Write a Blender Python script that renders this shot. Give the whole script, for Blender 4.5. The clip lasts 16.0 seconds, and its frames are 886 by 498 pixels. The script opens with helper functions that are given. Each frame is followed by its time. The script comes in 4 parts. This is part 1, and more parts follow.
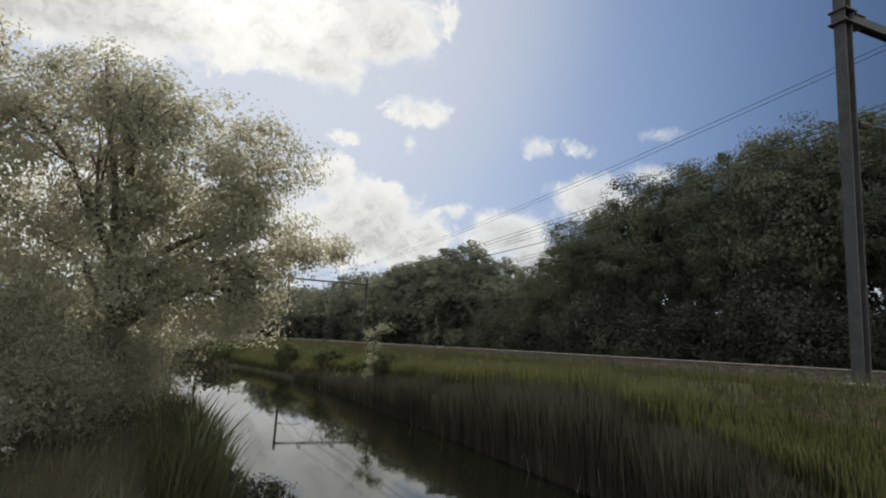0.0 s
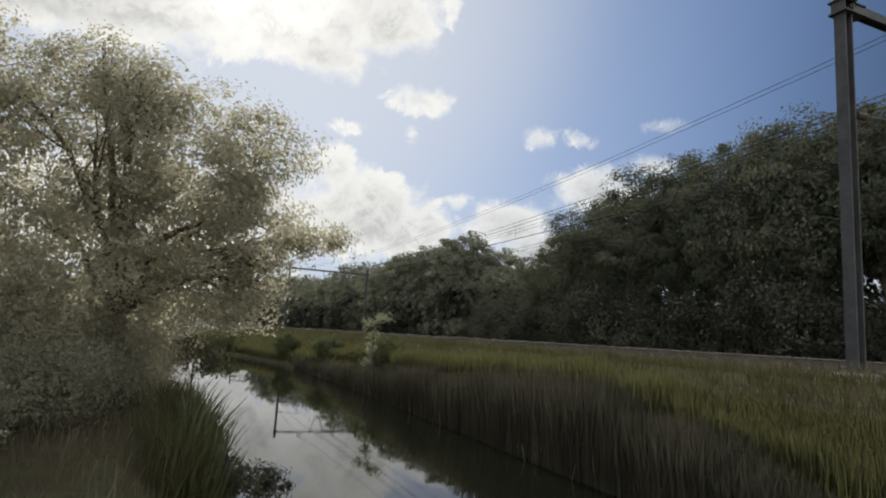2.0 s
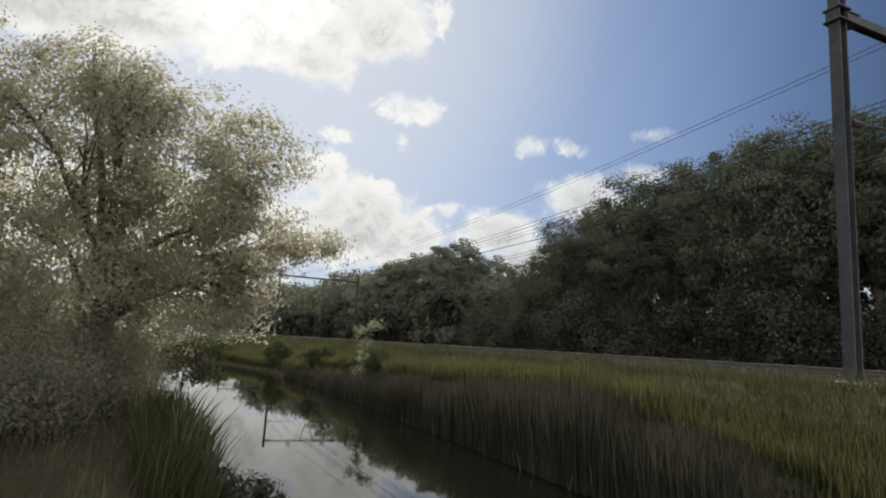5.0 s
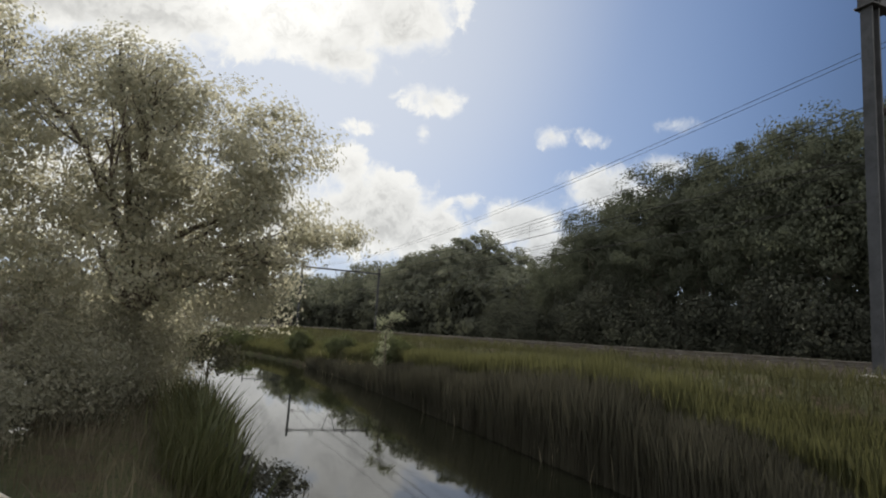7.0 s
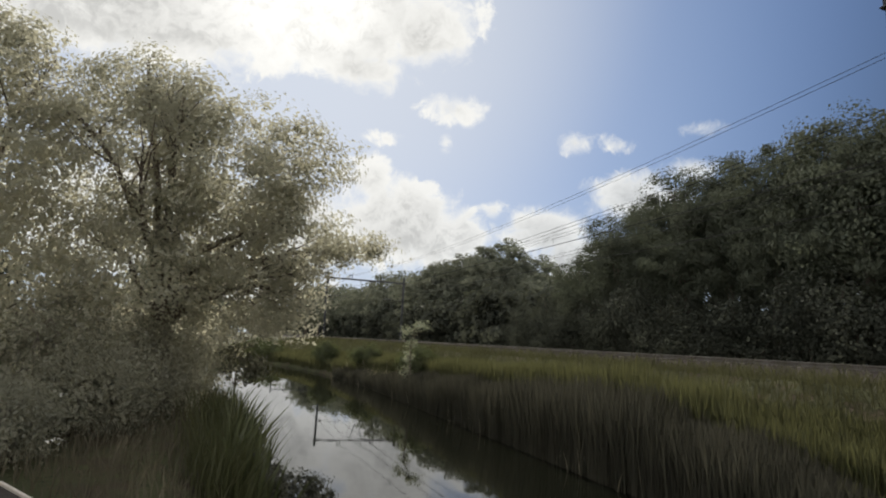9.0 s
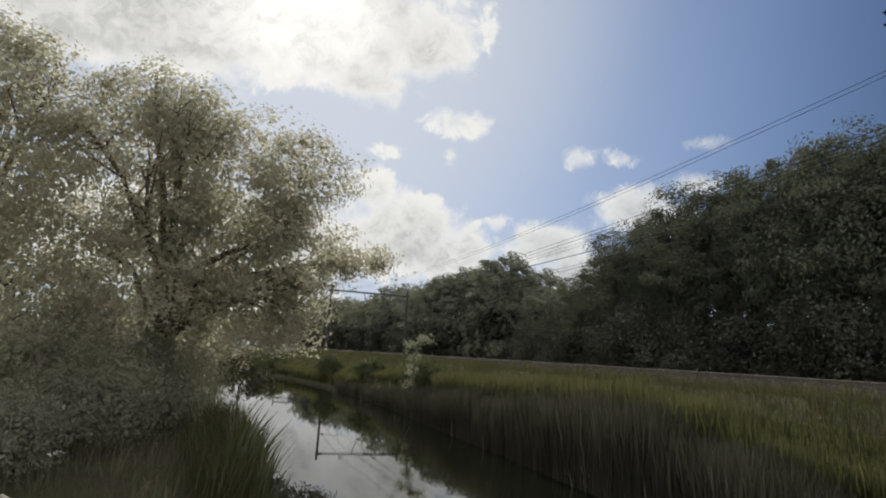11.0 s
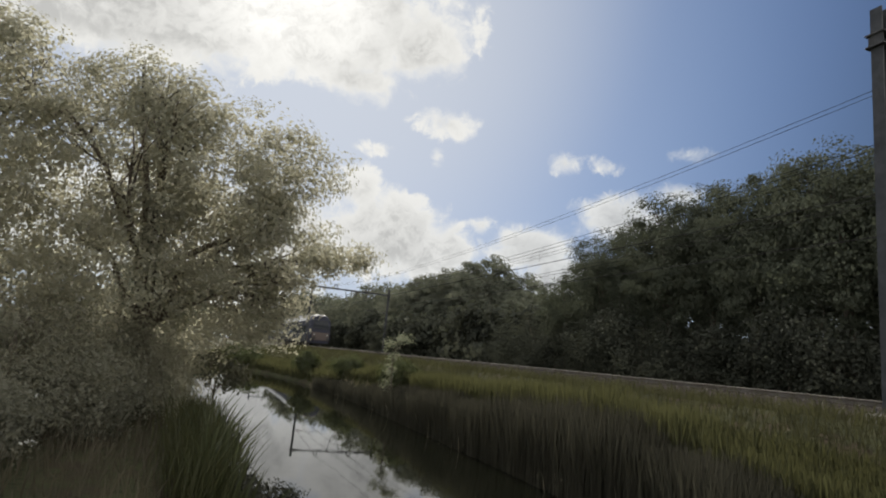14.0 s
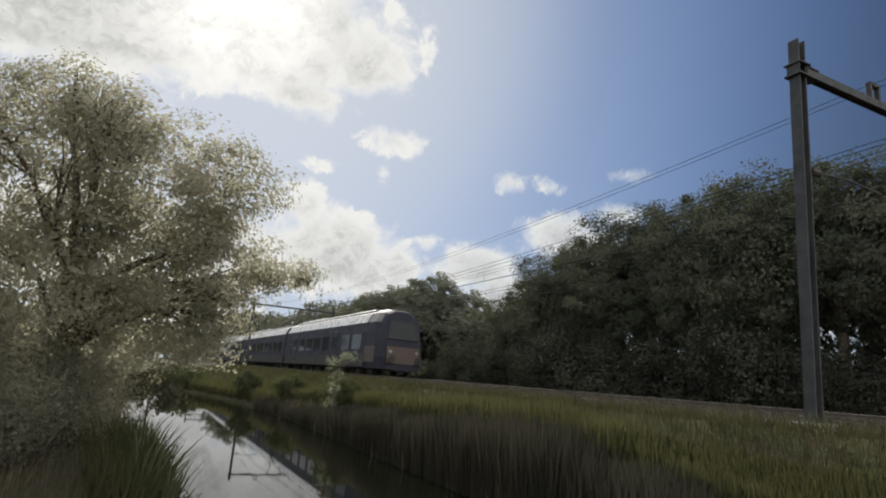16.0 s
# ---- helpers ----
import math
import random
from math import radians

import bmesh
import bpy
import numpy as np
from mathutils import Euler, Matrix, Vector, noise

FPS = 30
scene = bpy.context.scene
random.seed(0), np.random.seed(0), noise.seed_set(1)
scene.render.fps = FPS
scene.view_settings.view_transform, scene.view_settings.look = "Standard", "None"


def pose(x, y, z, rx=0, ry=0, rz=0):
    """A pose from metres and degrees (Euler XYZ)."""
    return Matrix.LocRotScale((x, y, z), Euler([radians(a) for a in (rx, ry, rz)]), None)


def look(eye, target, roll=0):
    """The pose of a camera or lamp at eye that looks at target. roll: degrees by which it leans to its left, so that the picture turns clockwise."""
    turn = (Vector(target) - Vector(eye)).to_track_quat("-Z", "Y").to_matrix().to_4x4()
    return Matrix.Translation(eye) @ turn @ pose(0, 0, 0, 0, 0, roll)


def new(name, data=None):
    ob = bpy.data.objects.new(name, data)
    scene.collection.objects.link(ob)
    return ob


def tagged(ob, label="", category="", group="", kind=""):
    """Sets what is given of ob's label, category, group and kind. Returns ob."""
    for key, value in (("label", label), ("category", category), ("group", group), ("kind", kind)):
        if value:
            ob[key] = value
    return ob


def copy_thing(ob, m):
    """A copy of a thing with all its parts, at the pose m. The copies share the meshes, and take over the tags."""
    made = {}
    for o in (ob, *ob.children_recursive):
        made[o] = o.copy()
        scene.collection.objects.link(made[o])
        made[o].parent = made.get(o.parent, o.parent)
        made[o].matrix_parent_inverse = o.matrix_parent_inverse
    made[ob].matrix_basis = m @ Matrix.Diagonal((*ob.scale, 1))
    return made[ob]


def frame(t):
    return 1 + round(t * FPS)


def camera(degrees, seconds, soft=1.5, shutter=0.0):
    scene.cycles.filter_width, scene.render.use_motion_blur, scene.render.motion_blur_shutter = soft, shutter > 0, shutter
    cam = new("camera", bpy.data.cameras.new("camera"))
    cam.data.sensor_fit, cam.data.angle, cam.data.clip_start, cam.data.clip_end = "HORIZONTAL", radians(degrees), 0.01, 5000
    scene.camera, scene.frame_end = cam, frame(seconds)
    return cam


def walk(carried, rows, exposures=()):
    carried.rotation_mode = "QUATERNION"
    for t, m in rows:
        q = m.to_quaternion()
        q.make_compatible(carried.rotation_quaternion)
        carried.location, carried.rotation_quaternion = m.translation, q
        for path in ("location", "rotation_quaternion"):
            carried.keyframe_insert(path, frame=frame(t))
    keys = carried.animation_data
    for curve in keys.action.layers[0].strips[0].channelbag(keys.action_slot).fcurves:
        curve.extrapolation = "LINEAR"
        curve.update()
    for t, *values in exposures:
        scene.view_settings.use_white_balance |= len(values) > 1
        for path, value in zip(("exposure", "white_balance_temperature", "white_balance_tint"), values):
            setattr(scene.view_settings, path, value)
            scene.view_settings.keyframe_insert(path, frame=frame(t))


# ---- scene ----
cam = camera(72.2, 16.0, soft=2.0)
EYE = 2.5
# seconds, eye offset, yaw to the left, pitch up, roll
PATH = [
    (0.0, 0.0, 0.0, 0.0, 0.0, 9.05, 3.1),
    (0.5, 0.004, -0.009, 0.011, -0.71, 9.44, 5.19),
    (1.0, -0.026, 0.082, -0.007, -0.27, 8.81, 6.87),
    (1.5, 0.037, 0.005, 0.004, 0.61, 9.16, 4.53),
    (2.0, 0.085, -0.026, -0.028, 0.07, 8.16, 3.35),
    (2.5, 0.089, -0.026, -0.033, -2.15, 7.24, 4.41),
    (3.0, 0.027, 0.06, -0.045, -3.66, 9.25, 5.61),
    (5.5, -0.02, 0.12, -0.037, -0.22, 8.91, 3.36),
    (6.0, -0.027, 0.094, -0.042, 0.11, 9.48, 3.98),
    (6.5, -0.028, 0.115, -0.043, 0.37, 8.72, 2.47),
    (7.0, -0.015, 0.107, -0.042, 1.13, 8.05, 3.67),
    (7.5, -0.002, 0.099, -0.04, 1.13, 7.46, 3.9),
    (8.0, 0.014, 0.084, -0.039, 1.55, 8.07, 2.59),
    (8.5, 0.004, 0.085, -0.039, 1.96, 8.4, 3.41),
    (9.0, 0.032, 0.05, -0.041, 3.5, 8.75, 3.08),
    (11.5, 0.021, 0.054, -0.029, 4.17, 10.01, 3.69),
    (12.0, 0.03, 0.018, -0.034, 4.03, 9.19, 4.97),
    (12.5, 0.041, -0.026, -0.048, 3.27, 9.59, 6.94),
    (13.0, 0.007, 0.028, -0.035, 2.34, 8.65, 4.44),
    (13.5, 0.035, -0.027, -0.026, 2.74, 9.44, 8.22),
    (14.0, 0.024, 0.0, -0.013, 2.34, 10.12, 5.49),
    (14.5, 0.005, 0.021, 0.002, 1.21, 11.39, 2.98),
    (15.0, 0.012, 0.026, -0.023, 0.15, 10.77, 5.29),
    (15.5, 0.059, -0.011, -0.049, -1.06, 10.85, 4.69),
    (16.0, 0.069, -0.028, -0.05, -2.66, 12.2, 4.66),
]


def aimed(x, y, z, yaw, pitch, roll):
    a, b = radians(yaw), radians(pitch)
    eye = Vector((x, y, EYE + z))
    return look(eye, eye + Vector((-math.sin(a) * math.cos(b), math.cos(a) * math.cos(b), math.sin(b))), roll)


walk(cam, [(t, aimed(*p)) for t, *p in PATH], exposures=[(0.0, 0.04), (3.0, 0.1), (6.0, 0.1), (9.0, 0.1), (11.5, -0.04), (12.5, -0.08), (14.0, -0.03), (16.0, 0.0)])

# ---- light ----
SUN_AZ, SUN_EL = -20.0, 32.0
sun_way = Vector((math.sin(radians(SUN_AZ)) * math.cos(radians(SUN_EL)), math.cos(radians(SUN_AZ)) * math.cos(radians(SUN_EL)), math.sin(radians(SUN_EL))))
sun = new("sun", bpy.data.lights.new("sun", "SUN"))
sun.data.energy, sun.data.angle, sun.data.color = 4.9, radians(0.6), (1.0, 0.94, 0.84)
sun.matrix_world = look(sun_way * 100, (0, 0, 0))


class Nodes:
    """Short hand for building a node tree."""

    def __init__(self, tree):
        self.tree = tree
        tree.nodes.clear()

    def add(self, kind):
        return self.tree.nodes.new(kind)

    def plug(self, socket, value):
        if isinstance(value, bpy.types.NodeSocket):
            self.tree.links.new(value, socket)
        elif value is not None:
            socket.default_value = value

    def math(self, op, a, b=None, c=None, clamp=False):
        node = self.add("ShaderNodeMath")
        node.operation, node.use_clamp = op, clamp
        for socket, value in zip(node.inputs, (a, b, c)):
            self.plug(socket, value)
        return node.outputs[0]

    def ramp(self, value, low, high, to_low=0.0, to_high=1.0, smooth=True):
        node = self.add("ShaderNodeMapRange")
        node.interpolation_type = "SMOOTHSTEP" if smooth else "LINEAR"
        for socket, v in zip(node.inputs, (value, low, high, to_low, to_high)):
            self.plug(socket, v)
        return node.outputs[0]

    def mix(self, factor, a, b, blend="MIX"):
        node = self.add("ShaderNodeMix")
        node.data_type, node.blend_type = "RGBA", blend
        self.plug(node.inputs[0], factor)
        self.plug(node.inputs[6], a)
        self.plug(node.inputs[7], b)
        return node.outputs[2]

    def offset(self, vector, step, scale=1.0):
        node = self.add("ShaderNodeVectorMath")
        node.operation = "MULTIPLY_ADD"
        self.plug(node.inputs[0], step)
        node.inputs[1].default_value = (scale, scale, scale)
        self.plug(node.inputs[2], vector)
        return node.outputs[0]

    def noise(self, vector, scale, detail=4.0, rough=0.55, distort=0.0):
        node = self.add("ShaderNodeTexNoise")
        self.plug(node.inputs["Vector"], vector)
        node.inputs["Scale"].default_value = scale
        node.inputs["Detail"].default_value = detail
        node.inputs["Roughness"].default_value = rough
        node.inputs["Distortion"].default_value = distort
        return node.outputs[0]


# clouds that the sky holds: azimuth, elevation, half width, half height in degrees
CLOUDS = [
    (-25.6, 30.2, 24.0, 7.2), (-6.3, 28.2, 4.6, 3.4), (-13.2, 24.6, 6.0, 2.0), (-2.8, 21.6, 3.4, 1.5),
    (-9.6, 18.7, 2.0, 0.7), (-3.7, 18.5, 0.9, 0.9), (8.7, 18.9, 1.3, 1.1), (12.9, 18.5, 1.6, 0.75),
    (19.6, 19.6, 1.9, 0.7), (-11.3, 14.6, 3.2, 2.6), (-7.9, 11.0, 7.4, 4.4),
    (-3.4, 10.0, 5.0, 3.4), (6.2, 10.8, 4.0, 2.2), (14.0, 13.8, 4.4, 2.2), (19.6, 16.0, 2.4, 1.2),
    (9.4, 8.0, 5.0, 2.6), (1.25, 12.6, 1.2, 0.9), (-16.5, 9.5, 6.0, 4.2), (-21.0, 5.0, 8.0, 3.5), (-36.0, 27.0, 17.0, 6.5), (-17.0, 26.5, 9.0, 3.4), (-30.0, 9.0, 12.0, 5.0), (30.0, 9.0, 9.0, 4.0),
]


def make_sky():
    world = bpy.data.worlds.new("sky")
    scene.world = world
    world.use_nodes = True
    n = Nodes(world.node_tree)
    sky = n.add("ShaderNodeTexSky")
    sky.sky_type, sky.sun_disc = "NISHITA", False
    sky.sun_elevation, sky.sun_rotation = radians(SUN_EL), radians(SUN_AZ)
    sky.dust_density, sky.air_density, sky.ozone_density = 0.6, 1.0, 2.0
    way = n.add("ShaderNodeTexCoord").outputs["Generated"]
    xyz = n.add("ShaderNodeSeparateXYZ")
    n.plug(xyz.inputs[0], way)
    x, y, z = xyz.outputs
    az = n.math("MULTIPLY", n.math("ARCTAN2", x, y), 180 / math.pi)
    el = n.math("MULTIPLY", n.math("ARCSINE", z), 180 / math.pi)
    # the edges billow: the places where the cloud is read wander
    drift = n.add("ShaderNodeTexNoise")
    n.plug(drift.inputs["Vector"], way)
    drift.inputs["Scale"].default_value, drift.inputs["Detail"].default_value = 22.0, 5.0
    billow = n.offset(way, n.offset(drift.outputs["Color"], (-0.5, -0.5, -0.5)), 0.05)
    coarse = n.math("SUBTRACT", n.noise(billow, 9.0, 9.0, 0.6, 0.2), 0.5)
    fine = n.math("SUBTRACT", n.noise(billow, 34.0, 8.0, 0.64, 0.2), 0.5)
    above = n.math("SUBTRACT", n.noise(n.offset(billow, (-0.004, 0.0, 0.016)), 9.0, 9.0, 0.6, 0.2), 0.5)
    above_fine = n.math("SUBTRACT", n.noise(n.offset(billow, (-0.001, 0.0, 0.005)), 34.0, 8.0, 0.64, 0.2), 0.5)
    body = None
    for a, e, ra, re in CLOUDS:
        u = n.math("MULTIPLY", n.math("SUBTRACT", az, a), 1 / ra)
        v = n.math("MULTIPLY", n.math("SUBTRACT", el, e), 1 / re)
        d = n.math("SQRT", n.math("ADD", n.math("MULTIPLY", u, u), n.math("MULTIPLY", v, v)))
        one = n.math("MULTIPLY", n.math("SUBTRACT", 1.0, d), min(1.7, 0.28 + re / 4.6))
        body = one if body is None else n.math("MAXIMUM", body, one)
    # the rest of the sky goes on with loose fair-weather cloud, denser out of view
    dot = n.add("ShaderNodeVectorMath")
    dot.operation = "DOT_PRODUCT"
    n.plug(dot.inputs[0], way)
    dot.inputs[1].default_value = (0.0, 0.95, 0.3)
    aside = n.ramp(dot.outputs["Value"], 0.78, 0.6)
    loose = n.math("MULTIPLY", n.math("SUBTRACT", n.math("ADD", n.noise(way, 3.2, 3.0), n.math("MULTIPLY", aside, 0.16)), 0.57), 3.0)
    body = n.math("MAXIMUM", body, n.math("SUBTRACT", loose, n.math("MULTIPLY", n.math("SUBTRACT", 1.0, aside), 2.0)))
    thick = n.math("ADD", n.math("ADD", body, 0.14), n.math("ADD", n.math("MULTIPLY", coarse, 1.3), n.math("MULTIPLY", fine, 1.1)))
    cover = n.math("MULTIPLY", n.ramp(thick, 0.0, n.ramp(n.noise(way, 16.0, 2.0), 0.35, 0.65, 0.28, 0.75)), 0.97)
    # more cloud above than here: an underside
    under = n.ramp(n.math("ADD", n.math("MULTIPLY", n.math("SUBTRACT", above, coarse), 1.6), n.math("SUBTRACT", above_fine, fine)), -0.16, 0.22)
    # light and shade of the cloud
    near = n.add("ShaderNodeVectorMath")
    near.operation = "DOT_PRODUCT"
    n.plug(near.inputs[0], way)
    near.inputs[1].default_value = sun_way
    close = n.ramp(near.outputs["Value"], 0.986, 0.9998)
    wide = n.ramp(near.outputs["Value"], 0.55, 1.0)
    patchy = n.ramp(n.noise(billow, 13.0, 6.0, 0.6, 0.3), 0.32, 0.62, 0.25, 1.0)
    shade = n.math("MULTIPLY", n.ramp(thick, 0.28, 0.95), n.math("ADD", n.math("MULTIPLY", patchy, 0.5), n.math("MULTIPLY", under, 0.6)), clamp=True)
    bright = n.mix(wide, (0.55, 0.60, 0.66, 1), (0.90, 0.89, 0.85, 1))
    dark = n.mix(wide, (0.30, 0.34, 0.40, 1), (0.58, 0.575, 0.55, 1))
    cloud = n.mix(shade, bright, dark)
    # unseen cloud that faces the sun is the brightest, boosted to fill shaded sides
    facing = n.ramp(near.outputs["Value"], 0.5, -0.3)
    cloud = n.mix(facing, cloud, n.mix(shade, (2.0, 1.95, 1.85, 1), (1.5, 1.48, 1.45, 1)))
    cloud = n.mix(1.0, cloud, n.mix(close, (0, 0, 0, 1), (0.34, 0.33, 0.31, 1)), "ADD")
    # pale haze low over the land
    low = n.ramp(el, 16.0, 1.0, 0.0, 0.55)
    blue = n.mix(1.0, sky.outputs[0], (SKY_GAIN * 0.94, SKY_GAIN * 0.97, SKY_GAIN * 1.0, 1), "MULTIPLY")
    blue = n.mix(1.0, blue, n.ramp(near.outputs["Value"], 0.55, 0.97, 0.47, 1.95), "MULTIPLY")
    # the glare about the sun levels off
    lifted = n.mix(1.0, blue, (1.15, 1.15, 1.15, 1), "MULTIPLY")
    room = n.mix(1.0, n.mix(1.0, blue, (1.15 / 0.72, 1.15 / 0.84, 1.15 / 1.15, 1), "MULTIPLY"), (1, 1, 1, 1), "ADD")
    blue = n.mix(1.0, lifted, room, "DIVIDE")
    # deeper blue away from the sun
    blue = n.mix(1.0, blue, n.mix(n.ramp(near.outputs["Value"], 0.95, 0.68), (1, 1, 1, 1), (0.85, 0.92, 1.07, 1)), "MULTIPLY")
    # milky air about the sun
    blue = n.mix(n.ramp(near.outputs["Value"], 0.84, 0.985, 0.0, 0.55), blue, (0.70, 0.73, 0.75, 1))
    blue = n.mix(low, blue, (0.55, 0.62, 0.70, 1))
    colour = n.mix(cover, blue, cloud)
    back = n.add("ShaderNodeBackground")
    n.plug(back.inputs[0], colour)
    back.inputs[1].default_value = 1.0
    n.plug(n.add("ShaderNodeOutputWorld").inputs[0], back.outputs[0])


SKY_GAIN = 0.088
make_sky()


# ---- materials ----
def material(name):
    mat = bpy.data.materials.new(name)
    mat.use_nodes = True
    return mat, Nodes(mat.node_tree)


def solid(name, colours, rough, metal=0.0, scale=6.0, bump=0.0, bump_scale=40.0, spec=0.5):
    """A rough or shiny surface whose colour wanders between three tones at two scales."""
    mat, n = material(name)
    where = n.add("ShaderNodeTexCoord").outputs["Object"]
    a, b, c = [(*v, 1) for v in colours]
    tone = n.mix(n.ramp(n.noise(where, scale, 5.0), 0.35, 0.65), a, b)
    tone = n.mix(n.ramp(n.noise(where, scale * 7, 4.0), 0.55, 0.75), tone, c)
    p = n.add("ShaderNodeBsdfPrincipled")
    n.plug(p.inputs["Base Color"], tone)
    n.plug(p.inputs["Roughness"], n.ramp(n.noise(where, scale * 3, 3.0), 0.3, 0.7, max(rough - 0.1, 0.02), min(rough + 0.1, 1)))
    p.inputs["Metallic"].default_value = metal
    p.inputs["Specular IOR Level"].default_value = spec
    if bump:
        bm = n.add("ShaderNodeBump")
        bm.inputs["Strength"].default_value = bump
        bm.inputs["Distance"].default_value = 0.02
        n.plug(bm.inputs["Height"], n.noise(where, bump_scale, 5.0))
        n.plug(p.inputs["Normal"], bm.outputs[0])
    n.plug(n.add("ShaderNodeOutputMaterial").inputs[0], p.outputs[0])
    return mat


def leafy(name, dark, light, through_light, glow=0.45, gloss=0.025):
    """Leaves and blades: matt on the lit side, and the sun shows through them."""
    mat, n = material(name)
    rand = n.add("ShaderNodeNewGeometry").outputs["Random Per Island"]
    where = n.add("ShaderNodeTexCoord").outputs["Object"]
    patch = n.ramp(n.noise(where, 0.7, 3.0), 0.35, 0.65)
    tone = n.mix(n.math("ADD", n.math("MULTIPLY", rand, 0.25), n.math("MULTIPLY", patch, 0.75)), (*dark, 1), (*light, 1))
    d = n.add("ShaderNodeBsdfDiffuse")
    n.plug(d.inputs[0], tone)
    t = n.add("ShaderNodeBsdfTranslucent")
    n.plug(t.inputs[0], n.mix(0.35, (*through_light, 1), tone))
    m = n.add("ShaderNodeMixShader")
    m.inputs[0].default_value = glow
    n.plug(m.inputs[1], d.outputs[0])
    n.plug(m.inputs[2], t.outputs[0])
    g = n.add("ShaderNodeBsdfGlossy")
    g.inputs["Roughness"].default_value = 0.4
    m2 = n.add("ShaderNodeMixShader")
    m2.inputs[0].default_value = gloss
    n.plug(m2.inputs[1], m.outputs[0])
    n.plug(m2.inputs[2], g.outputs[0])
    n.plug(n.add("ShaderNodeOutputMaterial").inputs[0], m2.outputs[0])
    return mat


def water_material():
    mat, n = material("ditch_water")
    where = n.add("ShaderNodeTexCoord").outputs["Object"]
    p = n.add("ShaderNodeBsdfPrincipled")
    n.plug(p.inputs["Base Color"], n.mix(n.noise(where, 0.6, 4.0), (0.004, 0.005, 0.003, 1), (0.009, 0.009, 0.006, 1)))
    p.inputs["Roughness"].default_value = 0.02
    p.inputs["IOR"].default_value = 1.33
    b = n.add("ShaderNodeBump")
    b.inputs["Strength"].default_value = 0.05
    b.inputs["Distance"].default_value = 0.01
    n.plug(b.inputs["Height"], n.noise(where, 3.0, 3.0, 0.5, 0.4))
    n.plug(p.inputs["Normal"], b.outputs[0])
    n.plug(n.add("ShaderNodeOutputMaterial").inputs[0], p.outputs[0])
    return mat


def glass_material():
    mat, n = material("train_glass")
    p = n.add("ShaderNodeBsdfPrincipled")
    where = n.add("ShaderNodeTexCoord").outputs["Object"]
    n.plug(p.inputs["Base Color"], n.mix(n.noise(where, 1.5, 2.0), (0.01, 0.012, 0.015, 1), (0.03, 0.035, 0.04, 1)))
    p.inputs["Roughness"].default_value = 0.08
    p.inputs["Specular IOR Level"].default_value = 0.2
    n.plug(n.add("ShaderNodeOutputMaterial").inputs[0], p.outputs[0])
    return mat


def ground_material():
    mat, n = material("meadow_earth")
    where = n.add("ShaderNodeTexCoord").outputs["Object"]
    grass = n.mix(n.ramp(n.noise(where, 0.35, 5.0), 0.35, 0.65), (0.05, 0.053, 0.027, 1), (0.08, 0.082, 0.04, 1))
    grass = n.mix(n.ramp(n.noise(where, 9.0, 4.0), 0.5, 0.75), grass, (0.04, 0.042, 0.02, 1))
    grass = n.mix(n.ramp(n.noise(where, 1.7, 5.0), 0.48, 0.62), grass, (0.07, 0.055, 0.036, 1))
    p = n.add("ShaderNodeBsdfPrincipled")
    n.plug(p.inputs["Base Color"], grass)
    p.inputs["Roughness"].default_value = 0.95
    p.inputs["Specular IOR Level"].default_value = 0.1
    b = n.add("ShaderNodeBump")
    b.inputs["Strength"].default_value = 0.8
    b.inputs["Distance"].default_value = 0.08
    n.plug(b.inputs["Height"], n.noise(where, 14.0, 5.0))
    n.plug(p.inputs["Normal"], b.outputs[0])
    n.plug(n.add("ShaderNodeOutputMaterial").inputs[0], p.outputs[0])
    return mat


GROUND = ground_material()
WATER = water_material()
GLASS = glass_material()
BARK = solid("bark", [(0.10, 0.08, 0.06), (0.16, 0.13, 0.10), (0.06, 0.05, 0.04)], 0.95, scale=5.0, bump=0.9, bump_scale=25.0)
STEEL = solid("weathered_galvanised_steel", [(0.05, 0.052, 0.057), (0.072, 0.074, 0.079), (0.04, 0.037, 0.035)], 0.75, 0.15, scale=2.5, bump=0.15)
DARK_STEEL = solid("dark_bolted_steel", [(0.05, 0.05, 0.052), (0.075, 0.072, 0.072), (0.04, 0.036, 0.034)], 0.65, 0.3, scale=4.0)
WIRE = solid("dark_copper_wire", [(0.025, 0.025, 0.025), (0.035, 0.033, 0.03), (0.02, 0.02, 0.02)], 0.9, 0.0, spec=0.1)
CERAMIC = solid("brown_ceramic", [(0.035, 0.025, 0.022), (0.05, 0.035, 0.03), (0.03, 0.025, 0.02)], 0.4)
RAIL = solid("rail_steel", [(0.12, 0.105, 0.09), (0.16, 0.145, 0.13), (0.09, 0.065, 0.045)], 0.8, 0.1, scale=3.0, spec=0.12)
SLEEPER = solid("tarred_sleeper", [(0.05, 0.042, 0.036), (0.07, 0.06, 0.05), (0.035, 0.03, 0.025)], 0.95, spec=0.1)
BALLAST = solid("ballast_stone", [(0.045, 0.038, 0.034), (0.066, 0.056, 0.05), (0.03, 0.027, 0.024)], 0.98, scale=2.0, bump=1.0, bump_scale=22.0, spec=0.02)
CONCRETE = solid("old_concrete", [(0.20, 0.19, 0.175), (0.25, 0.24, 0.22), (0.14, 0.135, 0.12)], 0.9, scale=3.0, bump=0.3)
BODY = solid("blue_grey_train_paint", [(0.036, 0.037, 0.052), (0.044, 0.045, 0.060), (0.034, 0.034, 0.040)], 0.6, scale=0.8, spec=0.15)
SKIRT = solid("dusty_lower_panel", [(0.085, 0.062, 0.052), (0.10, 0.072, 0.06), (0.07, 0.052, 0.045)], 0.6, scale=1.2)
